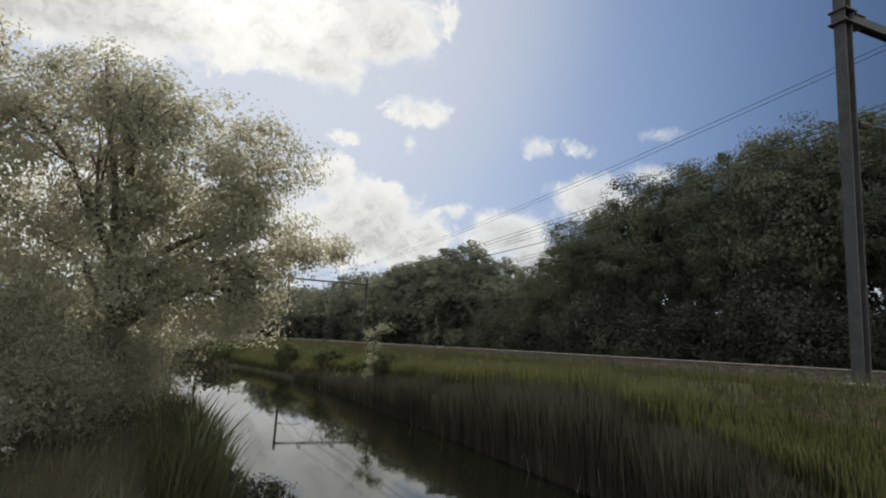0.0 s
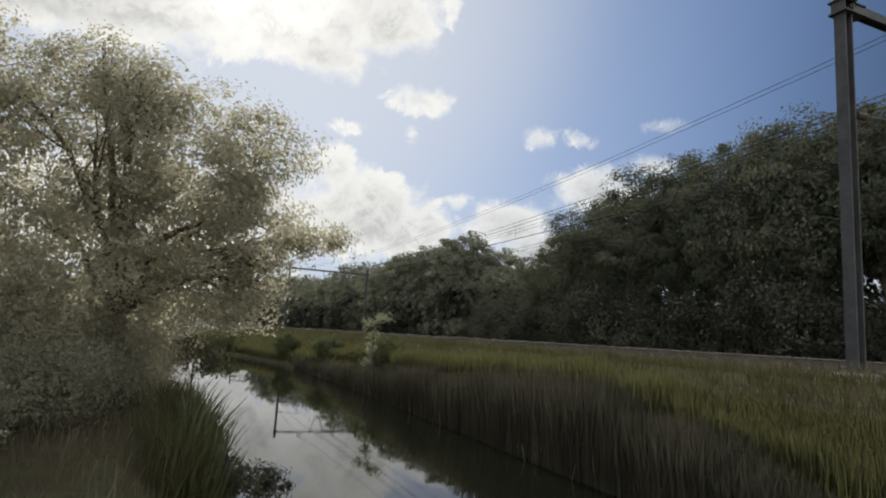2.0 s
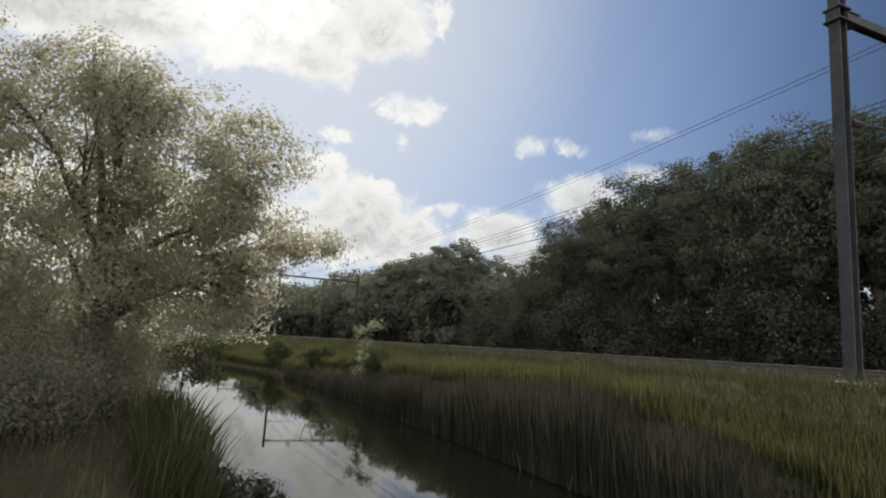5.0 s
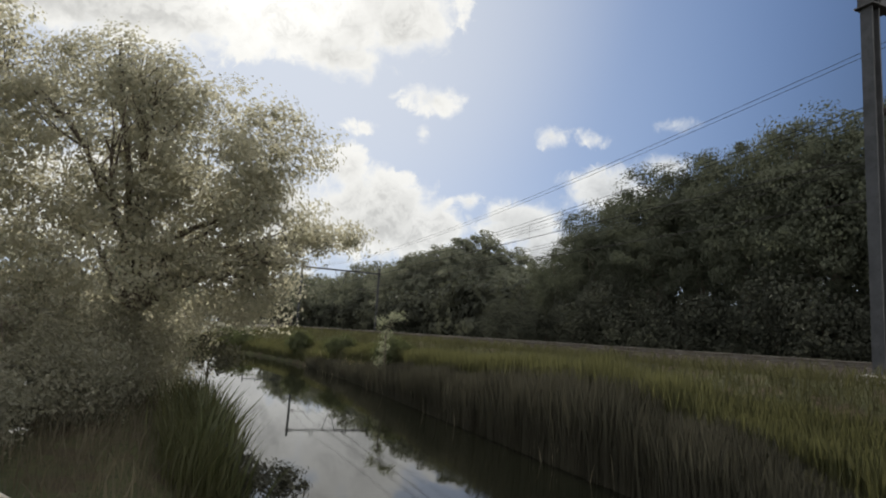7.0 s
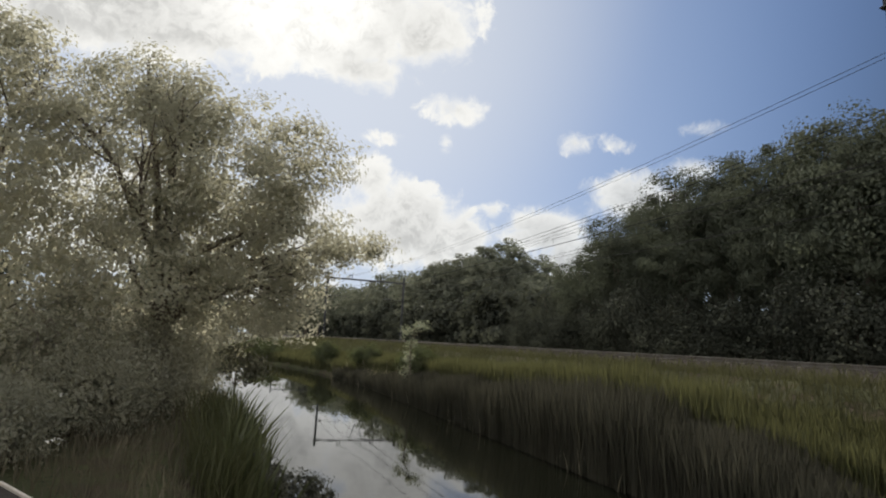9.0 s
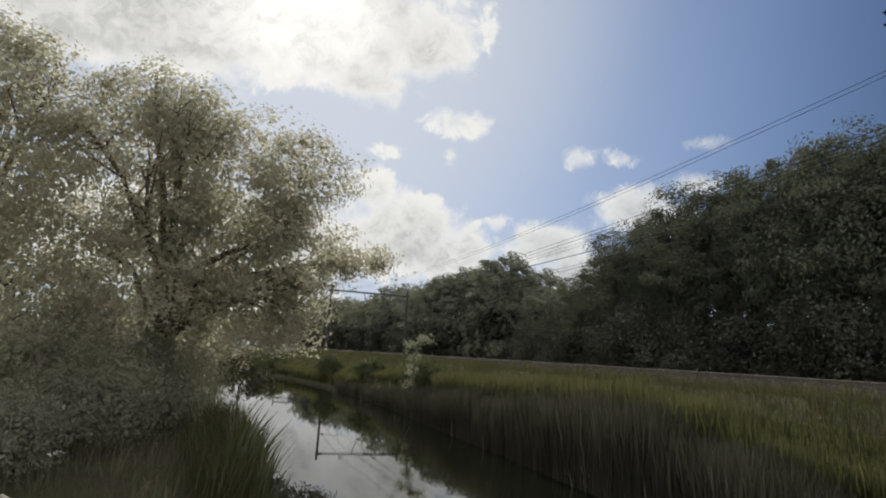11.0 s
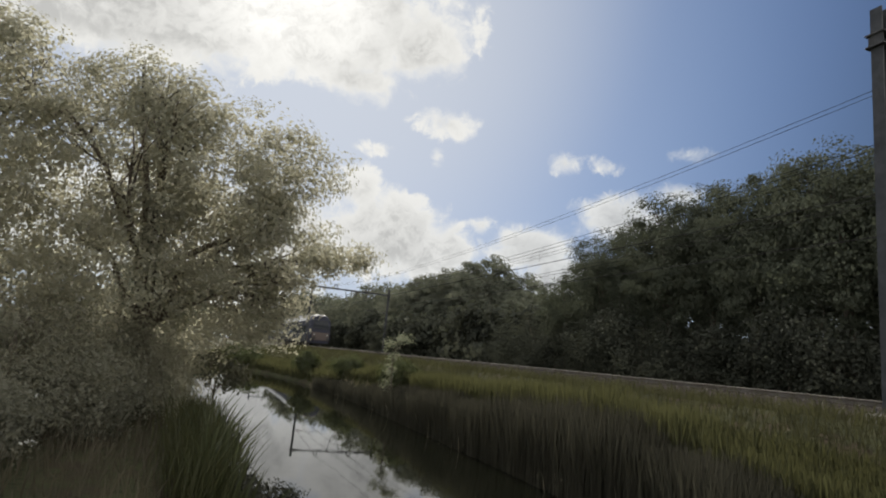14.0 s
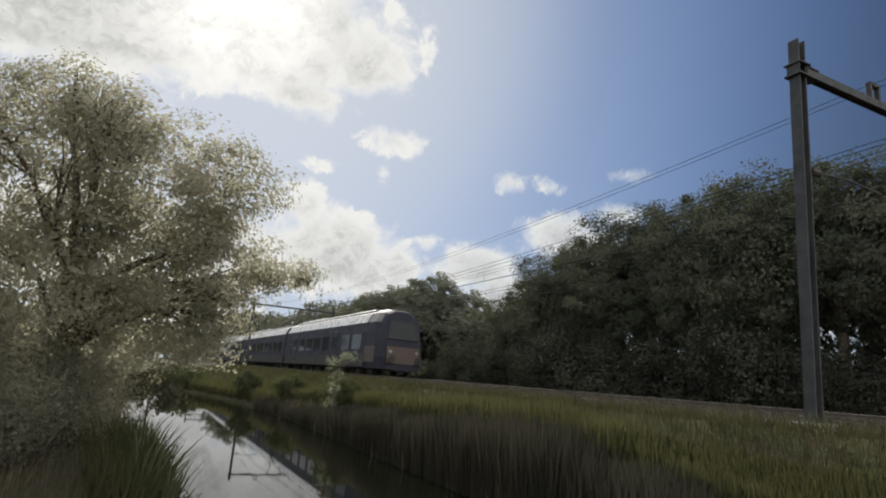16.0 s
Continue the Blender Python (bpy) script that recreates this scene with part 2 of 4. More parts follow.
ROOF = solid("pale_train_roof", [(0.42, 0.42, 0.41), (0.50, 0.49, 0.475), (0.30, 0.29, 0.28)], 0.32, 0.2, scale=0.9)
UNDER = solid("dark_underframe", [(0.04, 0.038, 0.035), (0.06, 0.055, 0.05), (0.03, 0.03, 0.03)], 0.8)
LAMP = solid("headlamp_lens", [(0.3, 0.3, 0.28), (0.34, 0.34, 0.32), (0.25, 0.25, 0.23)], 0.2)
PALE_WOOD = solid("bleached_wood", [(0.52, 0.46, 0.38), (0.60, 0.54, 0.46), (0.36, 0.30, 0.24)], 0.8, scale=9.0, bump=0.3)
# bank tree leaves far paler than green foliage: veiling haze put into the colour
HAZE_LEAF = leafy("white_poplar_leaf", (0.26, 0.255, 0.195), (0.40, 0.39, 0.31), (0.58, 0.55, 0.40), 0.6, 0.012)
OAK = leafy("dark_oak_leaf", (0.072, 0.08, 0.058), (0.118, 0.127, 0.09), (0.13, 0.145, 0.08), 0.25, 0.006)
# far leaves are paler and greyer than the oak's, to paint in haze
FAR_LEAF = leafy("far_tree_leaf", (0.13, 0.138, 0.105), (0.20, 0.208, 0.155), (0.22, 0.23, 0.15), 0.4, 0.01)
# shrub leaves lightened likewise, with the haze painted in
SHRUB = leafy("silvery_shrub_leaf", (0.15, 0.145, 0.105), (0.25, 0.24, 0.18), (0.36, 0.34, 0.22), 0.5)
# dark blade colour stands in for shade on the lower reeds
SHADE_BLADE = leafy("dark_rush_blade", (0.048, 0.046, 0.035), (0.074, 0.07, 0.053), (0.08, 0.077, 0.048), 0.2, 0.004)
BUSH = leafy("dark_bush_leaf", (0.05, 0.06, 0.028), (0.09, 0.10, 0.045), (0.13, 0.15, 0.05), 0.35)
EDGE_LEAF = leafy("dark_brownish_leaf", (0.052, 0.052, 0.036), (0.088, 0.086, 0.06), (0.10, 0.10, 0.055), 0.3)
# thicket leaves set darker than the oak's: shade under the wood painted in
SHADE_LEAF = leafy("dark_bramble_leaf", (0.05, 0.053, 0.042), (0.08, 0.084, 0.064), (0.09, 0.096, 0.06), 0.25, 0.004)
SAPLING = leafy("pale_sapling_leaf", (0.16, 0.17, 0.115), (0.26, 0.27, 0.19), (0.34, 0.36, 0.22), 0.45)
PETAL = leafy("white_blossom", (0.6, 0.58, 0.52), (0.75, 0.73, 0.68), (0.7, 0.68, 0.6), 0.4)
REED = leafy("reed_blade", (0.046, 0.048, 0.025), (0.078, 0.08, 0.038), (0.135, 0.134, 0.05), 0.4, 0.008)
BROAD = leafy("broad_reed_blade", (0.045, 0.052, 0.024), (0.08, 0.088, 0.04), (0.13, 0.14, 0.05), 0.3)
GRASS = leafy("grass_blade", (0.042, 0.042, 0.024), (0.07, 0.069, 0.034), (0.10, 0.10, 0.04), 0.33, 0.008)
BANK_GRASS = leafy("dull_bank_grass", (0.065, 0.056, 0.038), (0.125, 0.11, 0.075), (0.13, 0.12, 0.065), 0.35, 0.01)
STRAW = leafy("dry_reed_stalk", (0.24, 0.21, 0.14), (0.38, 0.34, 0.25), (0.3, 0.26, 0.16), 0.2)


# ---- plan: s runs along the railway, c across it, from the viewpoint ----
HEAD = radians(23.1)
ALONG = Vector((-math.sin(HEAD), math.cos(HEAD), 0))
ACROSS = Vector((math.cos(HEAD), math.sin(HEAD), 0))
RAIL_Z = 2.46
MAST_C, FAR_MAST_C, TRACKS = 11.67, 21.2, (14.45, 18.4)
PORTALS = (-58.6, 7.38, 73.4, 139.4, 205.4)


def at(s, c, z=0.0):
    return ALONG * s + ACROSS * c + Vector((0, 0, z))


def part(name, data, mat, parent=None, label="", m=None, smooth=False):
    """Links a bmesh, or verts and faces, as one mesh object."""
    mesh = bpy.data.meshes.new(name)
    if isinstance(data, bmesh.types.BMesh):
        data.to_mesh(mesh)
        data.free()
    else:
        mesh.from_pydata(*[v.tolist() if isinstance(v, np.ndarray) else v for v in (data[0], [], data[1])])
    if smooth:
        mesh.polygons.foreach_set("use_smooth", np.ones(len(mesh.polygons), bool))
    mesh.materials.append(mat)
    ob = new(name, mesh)
    if parent:
        ob.parent = parent
    if m is not None:
        ob.matrix_basis = m
    if label:
        tagged(ob, label)
    return ob


def again(ob, m, parent=None):
    """Another object on the same mesh."""
    twin = new(ob.name.split(".")[0], ob.data)
    twin.parent = parent or ob.parent
    twin.matrix_basis = m
    return twin


def box(bm, lo, hi, bevel=0.0):
    made = bmesh.ops.create_cube(bm, size=1.0)
    mid, size = (Vector(lo) + Vector(hi)) / 2, Vector(hi) - Vector(lo)
    for v in made["verts"]:
        v.co = Vector([a * b for a, b in zip(v.co, size)]) + mid
    if bevel:
        edges = list({e for v in made["verts"] for e in v.link_edges})
        bmesh.ops.bevel(bm, geom=edges, offset=bevel, segments=1, affect="EDGES")


def sweep(bm, outline, places):
    """Runs a closed outline (x, y pairs) through poses, with both ends capped."""
    rings = [[bm.verts.new(m @ Vector((x, y, 0))) for x, y in outline] for m in places]
    k = len(outline)
    for a, b in zip(rings, rings[1:]):
        for i in range(k):
            bm.faces.new((a[i], a[(i + 1) % k], b[(i + 1) % k], b[i]))
    bm.faces.new(rings[0][::-1])
    bm.faces.new(rings[-1])
    bmesh.ops.recalc_face_normals(bm, faces=bm.faces)


def tube(bm, points, radii, sides=8):
    """A tapered tube along points."""
    points = [Vector(p) for p in points]
    rings = []
    for i, p in enumerate(points):
        way = (points[min(i + 1, len(points) - 1)] - points[max(i - 1, 0)]).normalized()
        turn = way.to_track_quat("Z", "X").to_matrix()
        r = radii[i] if not isinstance(radii, float) else radii
        rings.append([bm.verts.new(p + turn @ Vector((r * math.cos(a), r * math.sin(a), 0))) for a in [2 * math.pi * j / sides for j in range(sides)]])
    for a, b in zip(rings, rings[1:]):
        for i in range(sides):
            bm.faces.new((a[i], a[(i + 1) % sides], b[(i + 1) % sides], b[i]))
    bm.faces.new(rings[0][::-1])
    bm.faces.new(rings[-1])


# ---- the land ----
def left_edge(s):
    return np.interp(s, [-60, 0, 8, 20, 30, 45, 60, 80], [0.3, 0.5, 0.75, 0.6, -0.1, -1.2, -3.2, -8.0])


def right_edge(s):
    return np.interp(s, [-60, 0, 8, 28, 36, 42, 47, 54, 60, 80], [7.1, 7.1, 7.3, 7.6, 7.3, 6.6, 5.7, 4.0, 2.4, -2.7])


def land(s, c):
    """Height of the ground."""
    s, c = np.asarray(s, float), np.asarray(c, float)
    le, re = left_edge(s), right_edge(s)
    wob = 0.12 * np.sin(s * 0.9 + 1.3 * c) + 0.08 * np.sin(s * 2.3 - c)
    left = 0.95 * np.clip((le - c) / 1.1, 0, 1) ** 0.7 + 0.12 * wob
    right = 2.1 * np.clip((c - re) / (10.6 - re), 0, 1) ** 0.62 + 0.25 * wob * np.clip((11 - c) / 2, 0, 1)
    bed = -0.6 * np.clip(np.minimum(c - le, re - c) / 0.5, 0, 1)
    z = np.where(c < le, left, np.where(c > re, right, bed))
    closed = np.clip((s - 72) / 6, 0, 1)
    z = np.where((c > le - 0.5) & (c < re + 0.3), z + closed * (0.7 - z), z)
    z = np.where(c > 10.6, 2.1 - 0.2 * np.clip((c - 10.6) / 0.9, 0, 1), z)
    return np.where(c > 24, 1.9, z)


def make_land():
    fine_s = np.concatenate([[-3000, -1200, -500, -200], np.arange(-60, 100, 0.7), [120, 160, 220, 350, 600, 1200, 3000]])
    fine_c = np.concatenate([[-3000, -1200, -500, -200, -90, -40, -20], np.arange(-10, 13, 0.3), [16, 20, 23.5, 25, 40, 90, 200, 500, 1200, 3000]])
    s, c = np.meshgrid(fine_s, fine_c, indexing="ij")
    z = land(s, c)
    xyz = np.stack([s * ALONG.x + c * ACROSS.x, s * ALONG.y + c * ACROSS.y, z], -1).reshape(-1, 3)
    i, j = np.meshgrid(np.arange(len(fine_s) - 1), np.arange(len(fine_c) - 1), indexing="ij")
    k = len(fine_c)
    faces = np.stack([i * k + j, (i + 1) * k + j, (i + 1) * k + j + 1, i * k + j + 1], -1).reshape(-1, 4)[:, ::-1]
    tagged(part("ground", (xyz, faces), GROUND, smooth=True), "green grassy meadow and ditch banks beside a railway", "ground", kind="structure")
    bm = bmesh.new()
    grid = [[bm.verts.new(at(a, b, 0.0)) for b in (-8.5, -3, 1, 4, 7.4)] for a in np.arange(-60, 82, 4)]
    for a, b in zip(grid, grid[1:]):
        for q in range(4):
            bm.faces.new((a[q], a[q + 1], b[q + 1], b[q]))
    bmesh.ops.recalc_face_normals(bm, faces=bm.faces)
    tagged(part("water", bm, WATER), "still dark ditch water mirroring the cloudy sky", "water", kind="structure")


make_land()


# ---- railway ----
def make_track():
    bm = bmesh.new()
    outline = [(11.95, 1.92), (12.6, 2.3), (20.3, 2.3), (21.0, 2.05), (21.0, 1.8), (11.95, 1.8)]
    for a, b in ((-60, 520),):
        rings = [[bm.verts.new(at(s, c, z + 0.03 * math.sin(s * 3.1 + c))) for c, z in outline] for s in np.arange(a, b, 2.0)]
        for p, q in zip(rings, rings[1:]):
            for i in range(6):
                bm.faces.new((p[i], p[(i + 1) % 6], q[(i + 1) % 6], q[i]))
    bmesh.ops.recalc_face_normals(bm, faces=bm.faces)
    bed = tagged(part("ballast_bed", bm, BALLAST), "grey brown stone ballast under two railway tracks", "ballast", kind="structure")
    # loose stones along the near shoulder
    rng = np.random.default_rng(5)
    verts, faces = [], []
    for _ in range(5000):
        s, u = rng.uniform(-2, 60), rng.uniform(0, 1)
        c = 11.95 + 1.6 * u
        z = 1.92 + 0.38 * min(1, u * 1.6 / 0.65)
        r = rng.uniform(0.02, 0.05)
        p = np.array(at(s, c, z + r * 0.3))
        k = len(verts)
        for d in ((1, 0, 0), (0, 1, 0), (-1, 0, 0), (0, -1, 0), (0, 0, 0.8)):
            verts.append((p + r * np.array(d) * rng.uniform(0.7, 1.3, 3)).tolist())
        faces += [(k, k + 1, k + 4), (k + 1, k + 2, k + 4), (k + 2, k + 3, k + 4), (k + 3, k, k + 4)]
    tagged(part("ballast_stones", (verts, faces), BALLAST), "loose grey ballast stones beside the rails", "stones", kind="stuff")
    rail_outline = [(-0.07, 0), (0.07, 0), (0.07, 0.015), (0.012, 0.035), (0.012, 0.115), (0.036, 0.125), (0.036, 0.155), (0.028, 0.16), (-0.028, 0.16), (-0.036, 0.155), (-0.036, 0.125), (-0.012, 0.115), (-0.012, 0.035), (-0.07, 0.015)]
    for c in TRACKS:
        track = tagged(new("railway_track"), "steel railway track on dark sleepers in ballast", "railway track", group="railway tracks", kind="structure")
        for side in (-0.7535, 0.7535):
            bm = bmesh.new()
            rings = [[bm.verts.new(at(s, c + side + x, RAIL_Z - 0.16 + z)) for x, z in rail_outline] for s in (-60, 0, 60, 120, 260, 520)]
            for p, q in zip(rings, rings[1:]):
                for i in range(len(rail_outline)):
                    bm.faces.new((p[i], p[(i + 1) % 14], q[(i + 1) % 14], q[i]))
            bmesh.ops.recalc_face_normals(bm, faces=bm.faces)
            part("rail", bm, RAIL, track)
        first = None
        turn = Matrix.Rotation(HEAD, 4, "Z")
        for s in np.arange(-3, 87, 0.6):
            m = Matrix.Translation(at(s, c, RAIL_Z - 0.16)) @ turn
            if first is None:
                bm = bmesh.new()
                box(bm, (-1.25, -0.13, -0.2), (1.25, 0.13, -0.002), 0.02)
                first = part("sleeper", bm, SLEEPER, track, m=m)
            else:
                again(first, m)


def h_outline(w, d, t):
    w, d = w / 2, d / 2
    return [(-w, -d), (w, -d), (w, -d + t), (t / 2, -d + t), (t / 2, d - t), (w, d - t), (w, d), (-w, d), (-w, d - t), (-t / 2, d - t), (-t / 2, -d + t), (-w, -d + t)]


def make_portal():
    """A portal over both tracks: x across from the near mast, y along, z up from the rail head."""
    top = tagged(new("catenary_portal"), "grey steel portal carrying overhead wires across both railway tracks", "catenary portal", group="catenary portals")
    span = FAR_MAST_C - MAST_C
    for x in (0.0, span):
        bm = bmesh.new()
        sweep(bm, [(b, a) for a, b in h_outline(0.23, 0.23, 0.03)], [Matrix.Translation((x, 0, z)) for z in (-0.25, 3.0, 7.72)])
        mast = part("mast", bm, STEEL, top)
        bm = bmesh.new()
        box(bm, (x - 0.19, -0.19, 6.87), (x + 0.19, 0.19, 6.91), 0.008)
        box(bm, (x - 0.19, -0.19, 7.13), (x + 0.19, 0.19, 7.17), 0.008)
        box(bm, (x - 0.15, -0.14, 6.91), (x - 0.12, 0.14, 7.13))
        box(bm, (x + 0.12, -0.14, 6.91), (x + 0.15, 0.14, 7.13))
        part("clamp", bm, DARK_STEEL, mast)
        bm = bmesh.new()
        box(bm, (x - 0.32, -0.32, -0.85), (x + 0.32, 0.32, -0.22), 0.03)
        part("foundation", bm, CONCRETE, top, "weathered concrete mast foundation")
        bm = bmesh.new()
        box(bm, (x - 0.24, -0.24, -0.22), (x + 0.24, 0.24, -0.19), 0.005)
        for u in (-0.19, 0.19):
            for v in (-0.19, 0.19):
                box(bm, (x + u - 0.02, v - 0.02, -0.19), (x + u + 0.02, v + 0.02, -0.13))
        part("base_plate", bm, DARK_STEEL, mast)
    bm = bmesh.new()
    turn = Matrix.Rotation(radians(90), 4, "Y")
    sweep(bm, h_outline(0.18, 0.20, 0.022), [Matrix.Translation((x, 0, 7.04)) @ turn for x in (0.15, span / 2, span - 0.15)])
    part("beam", bm, STEEL, top)
    for x in (0.15, span - 0.15):
        bm = bmesh.new()
        d = 1 if x < 1 else -1
        box(bm, (min(x, x + d * 0.40), -0.13, 6.925), (max(x, x + d * 0.40), 0.13, 6.948))
        box(bm, (min(x, x + d * 0.40), -0.13, 7.132), (max(x, x + d * 0.40), 0.13, 7.155))
        part("haunch", bm, DARK_STEEL, top)
    for c in TRACKS:
        x = c - MAST_C
        bm = bmesh.new()
        for u in (-0.16, 0.16):
            box(bm, (x + u - 0.035, -0.06, 7.131), (x + u + 0.035, 0.06, 7.52), 0.01)
        box(bm, (x - 0.2, -0.07, 7.48), (x + 0.2, 0.07, 7.57), 0.01)
        part("feeder_bracket", bm, DARK_STEEL, top)
        # steady arm from the mast side to the contact wire
        near = 0.15 if c == TRACKS[0] else span - 0.15
        d = 1 if near < 1 else -1
        bm = bmesh.new()
        tube(bm, [(near, 0, 4.82), (near + d * 0.1, 0, 4.82), (near + d * 0.12, 0, 4.82), (near + d * 0.4, 0, 4.84), (near + d * 0.42, 0, 4.84)], [0.03, 0.03, 0.085, 0.085, 0.03])
        part("arm_insulator", bm, CERAMIC, top)
        bm = bmesh.new()
        tube(bm, [(near + d * 0.4, 0, 4.84), (near + d * 1.3, 0, 4.93), (x, 0, 4.86)], 0.026)
        part("steady_arm", bm, DARK_STEEL, top)
    # the two stays that meet between the tracks
    mid = (TRACKS[0] + TRACKS[1]) / 2 - MAST_C
    for u in (-0.75, 0.75):
        bm = bmesh.new()
        tube(bm, [(mid + u, 0, 6.95), (mid + u * 0.2, 0, 5.0)], 0.035)
        part("hanger", bm, DARK_STEEL, top)
    return top


def make_portals():
    turn = Matrix.Rotation(HEAD, 4, "Z")
    first = make_portal()
    for i, s in enumerate(PORTALS):
        m = Matrix.Translation(at(s, MAST_C, RAIL_Z)) @ turn
        if i == 0:
            first.matrix_basis = m
        else:
            copy_thing(first, m)


def make_wires():
    def sag(s, drop):
        for a, b in zip(PORTALS, PORTALS[1:]):
            if a <= s <= b:
                u = (s - a) / (b - a)
                return -4 * drop * u * (1 - u)
        return 0.0

    stations = np.arange(PORTALS[0], PORTALS[-1] + 0.1, 3.0)
    for c in TRACKS:
        line = tagged(new("overhead_line"), "dark overhead contact line with droppers above a track", "overhead wire", group="overhead lines")
        for name, dc, z, drop, r in (("feeder_wire", -0.04, 7.44, 1.0, 0.0075), ("feeder_wire", 0.04, 7.61, 0.96, 0.0075), ("messenger_wire", -0.02, 6.02, 0.75, 0.009), ("messenger_wire", 0.02, 6.16, 0.7, 0.009), ("contact_wire", 0.0, 4.84, 0.03, 0.008), ("contact_wire", 0.06, 4.84, 0.03, 0.008)):
            bm = bmesh.new()
            tube(bm, [at(s, c + dc, RAIL_Z + z + sag(s, drop)) for s in stations], r, 5)
            part(name, bm, WIRE, line)
        for s in np.arange(-48, 140, 7.3):
            bm = bmesh.new()
            tube(bm, [at(s, c - 0.02, RAIL_Z + 6.05 + sag(s, 0.75)), at(s, c, RAIL_Z + 4.84)], 0.006, 4)
            part("dropper", bm, WIRE, line)


make_track()
make_portals()
make_wires()


# ---- the train ----
def make_train():
    """Runs along +x, its nose at the origin, z up from the rail head."""
    train = tagged(new("train"), "blue-grey electric passenger train with a pale roof on rails", "train")
    half = [(0.55, 0.35), (1.30, 0.40), (1.42, 1.1), (1.42, 2.55), (1.36, 3.25), (1.02, 3.88), (0.55, 4.12)]
    outline = [(y, z) for y, z in half] + [(-y, z) for y, z in half[::-1]]

    def rings(bm, xs, scale):
        out = []
        for x, (ky, kz, lean) in zip(xs, scale):
            out.append([bm.verts.new((x - lean * max(0, z - 1.2), y * ky, 0.35 + (z - 0.35) * kz)) for y, z in outline])
        k = len(outline)
        for a, b in zip(out, out[1:]):
            for i in range(k):
                bm.faces.new((a[i], a[(i + 1) % k], b[(i + 1) % k], b[i]))
        bm.faces.new(out[0][::-1])
        bm.faces.new(out[-1])
        bmesh.ops.recalc_face_normals(bm, faces=bm.faces)

    pitch_x = 26.6
    for n_car in range(4):
        x0 = -n_car * pitch_x
        nose = n_car == 0
        bm = bmesh.new()
        if nose:
            rings(bm, [x0, x0 - 0.35, x0 - 1.2, x0 - 3.0, x0 - 26.0], [(0.82, 0.95, 0.30), (0.93, 0.98, 0.30), (1, 1, 0.24), (1, 1, 0), (1, 1, 0)])
        else:
            rings(bm, [x0, x0 - 0.15, x0 - 25.85, x0 - 26.0], [(0.96, 0.985, 0), (1, 1, 0), (1, 1, 0), (0.96, 0.985, 0)])
        car = part("car", bm, BODY, train)
        a, b = x0 - (3.2 if nose else 0.4), x0 - 25.7
        for side in (-1, 1):
            bm = bmesh.new()
            q = [(1.375, 3.24), (1.04, 3.87)]
            v = [bm.verts.new((x, side * (y + 0.02), z + 0.02)) for x in (a, b) for y, z in q] + [bm.verts.new((x, side * (y - 0.03), z - 0.03)) for x in (a, b) for y, z in q]
            for f in ((0, 1, 3, 2), (4, 6, 7, 5), (0, 2, 6, 4), (1, 5, 7, 3), (0, 4, 5, 1), (2, 3, 7, 6)):
                bm.faces.new([v[i] for i in f])
            bmesh.ops.recalc_face_normals(bm, faces=bm.faces)
            part("roof_edge_panel", bm, ROOF, car, "pale shining roof edge")
            bm = bmesh.new()
            box(bm, (b, side * 1.40 - 0.035, 0.45), (a, side * 1.40 + 0.035, 1.15), 0.02)
            part("lower_panel", bm, UNDER, car)
            if nose:
                bm = bmesh.new()
                box(bm, (x0 - 3.1, side * 1.405 - 0.03, 0.75), (x0 - 1.3, side * 1.405 + 0.03, 1.75), 0.02)
                part("cab_side_panel", bm, SKIRT, car, "dull orange-brown cab side")
            first = None
            for k in range(9):
                xw = a - 1.6 - k * 2.45
                if k in (2, 7) or xw - 1.7 < b:
                    continue
                if first is None:
                    bm = bmesh.new()
                    box(bm, (-0.9, -0.015, -0.5), (0.9, 0.015, 0.5), 0.01)
                    first = part("window", bm, GLASS, car, m=pose(xw, side * 1.42, 2.05))
                else:
                    again(first, pose(xw, side * 1.42, 2.05))
            for k in (2, 7):
                xd = a - 1.6 - k * 2.45
                bm = bmesh.new()
                box(bm, (xd - 0.65, side * 1.42 - 0.03, 0.75), (xd + 0.65, side * 1.42 + 0.03, 2.85), 0.02)
                part("door", bm, BODY, car)
                bm = bmesh.new()
                for u in (-0.32, 0.32):
                    box(bm, (xd + u - 0.2, side * 1.455 - 0.01, 1.6), (xd + u + 0.2, side * 1.455 + 0.01, 2.5), 0.005)
                part("door_window", bm, GLASS, car)
        bm = bmesh.new()
        box(bm, (b + 1, -0.75, 4.05), (a - 0.3, 0.75, 4.2), 0.06)
        for u in np.linspace(a - 13, b + 3, 4):
            box(bm, (u - 1.1, -0.62, 4.15), (u + 0.6, 0.62, 4.34), 0.08)
        part("roof_equipment", bm, ROOF, car)
        for xb in (x0 - 4.5, x0 - 21.5):
            bm = bmesh.new()
            box(bm, (xb - 1.7, -1.05, 0.42), (xb + 1.7, -0.9, 0.68), 0.03)
            box(bm, (xb - 1.7, 0.9, 0.42), (xb + 1.7, 1.05, 0.68), 0.03)
            box(bm, (xb - 0.3, -1.0, 0.4), (xb + 0.3, 1.0, 0.7), 0.03)
            for u in (-1.25, 1.25):
                for side in (-0.75, 0.75):
                    tube(bm, [(xb + u, side - 0.065, 0.46), (xb + u, side + 0.065, 0.46)], 0.455, 20)
            bmesh.ops.recalc_face_normals(bm, faces=bm.faces)
            part("bogie", bm, UNDER, car)
        if nose:
            def face(y, z):
                return Vector((x0 - 0.30 * max(0, z - 1.2) + 0.03, y, z))
            bm = bmesh.new()
            v = [bm.verts.new(face(y, z) + d) for d in (Vector((0.02, 0, 0)), Vector((-0.3, 0, 0))) for y, z in ((-1.05, 2.2), (1.05, 2.2), (0.85, 3.3), (-0.85, 3.3))]
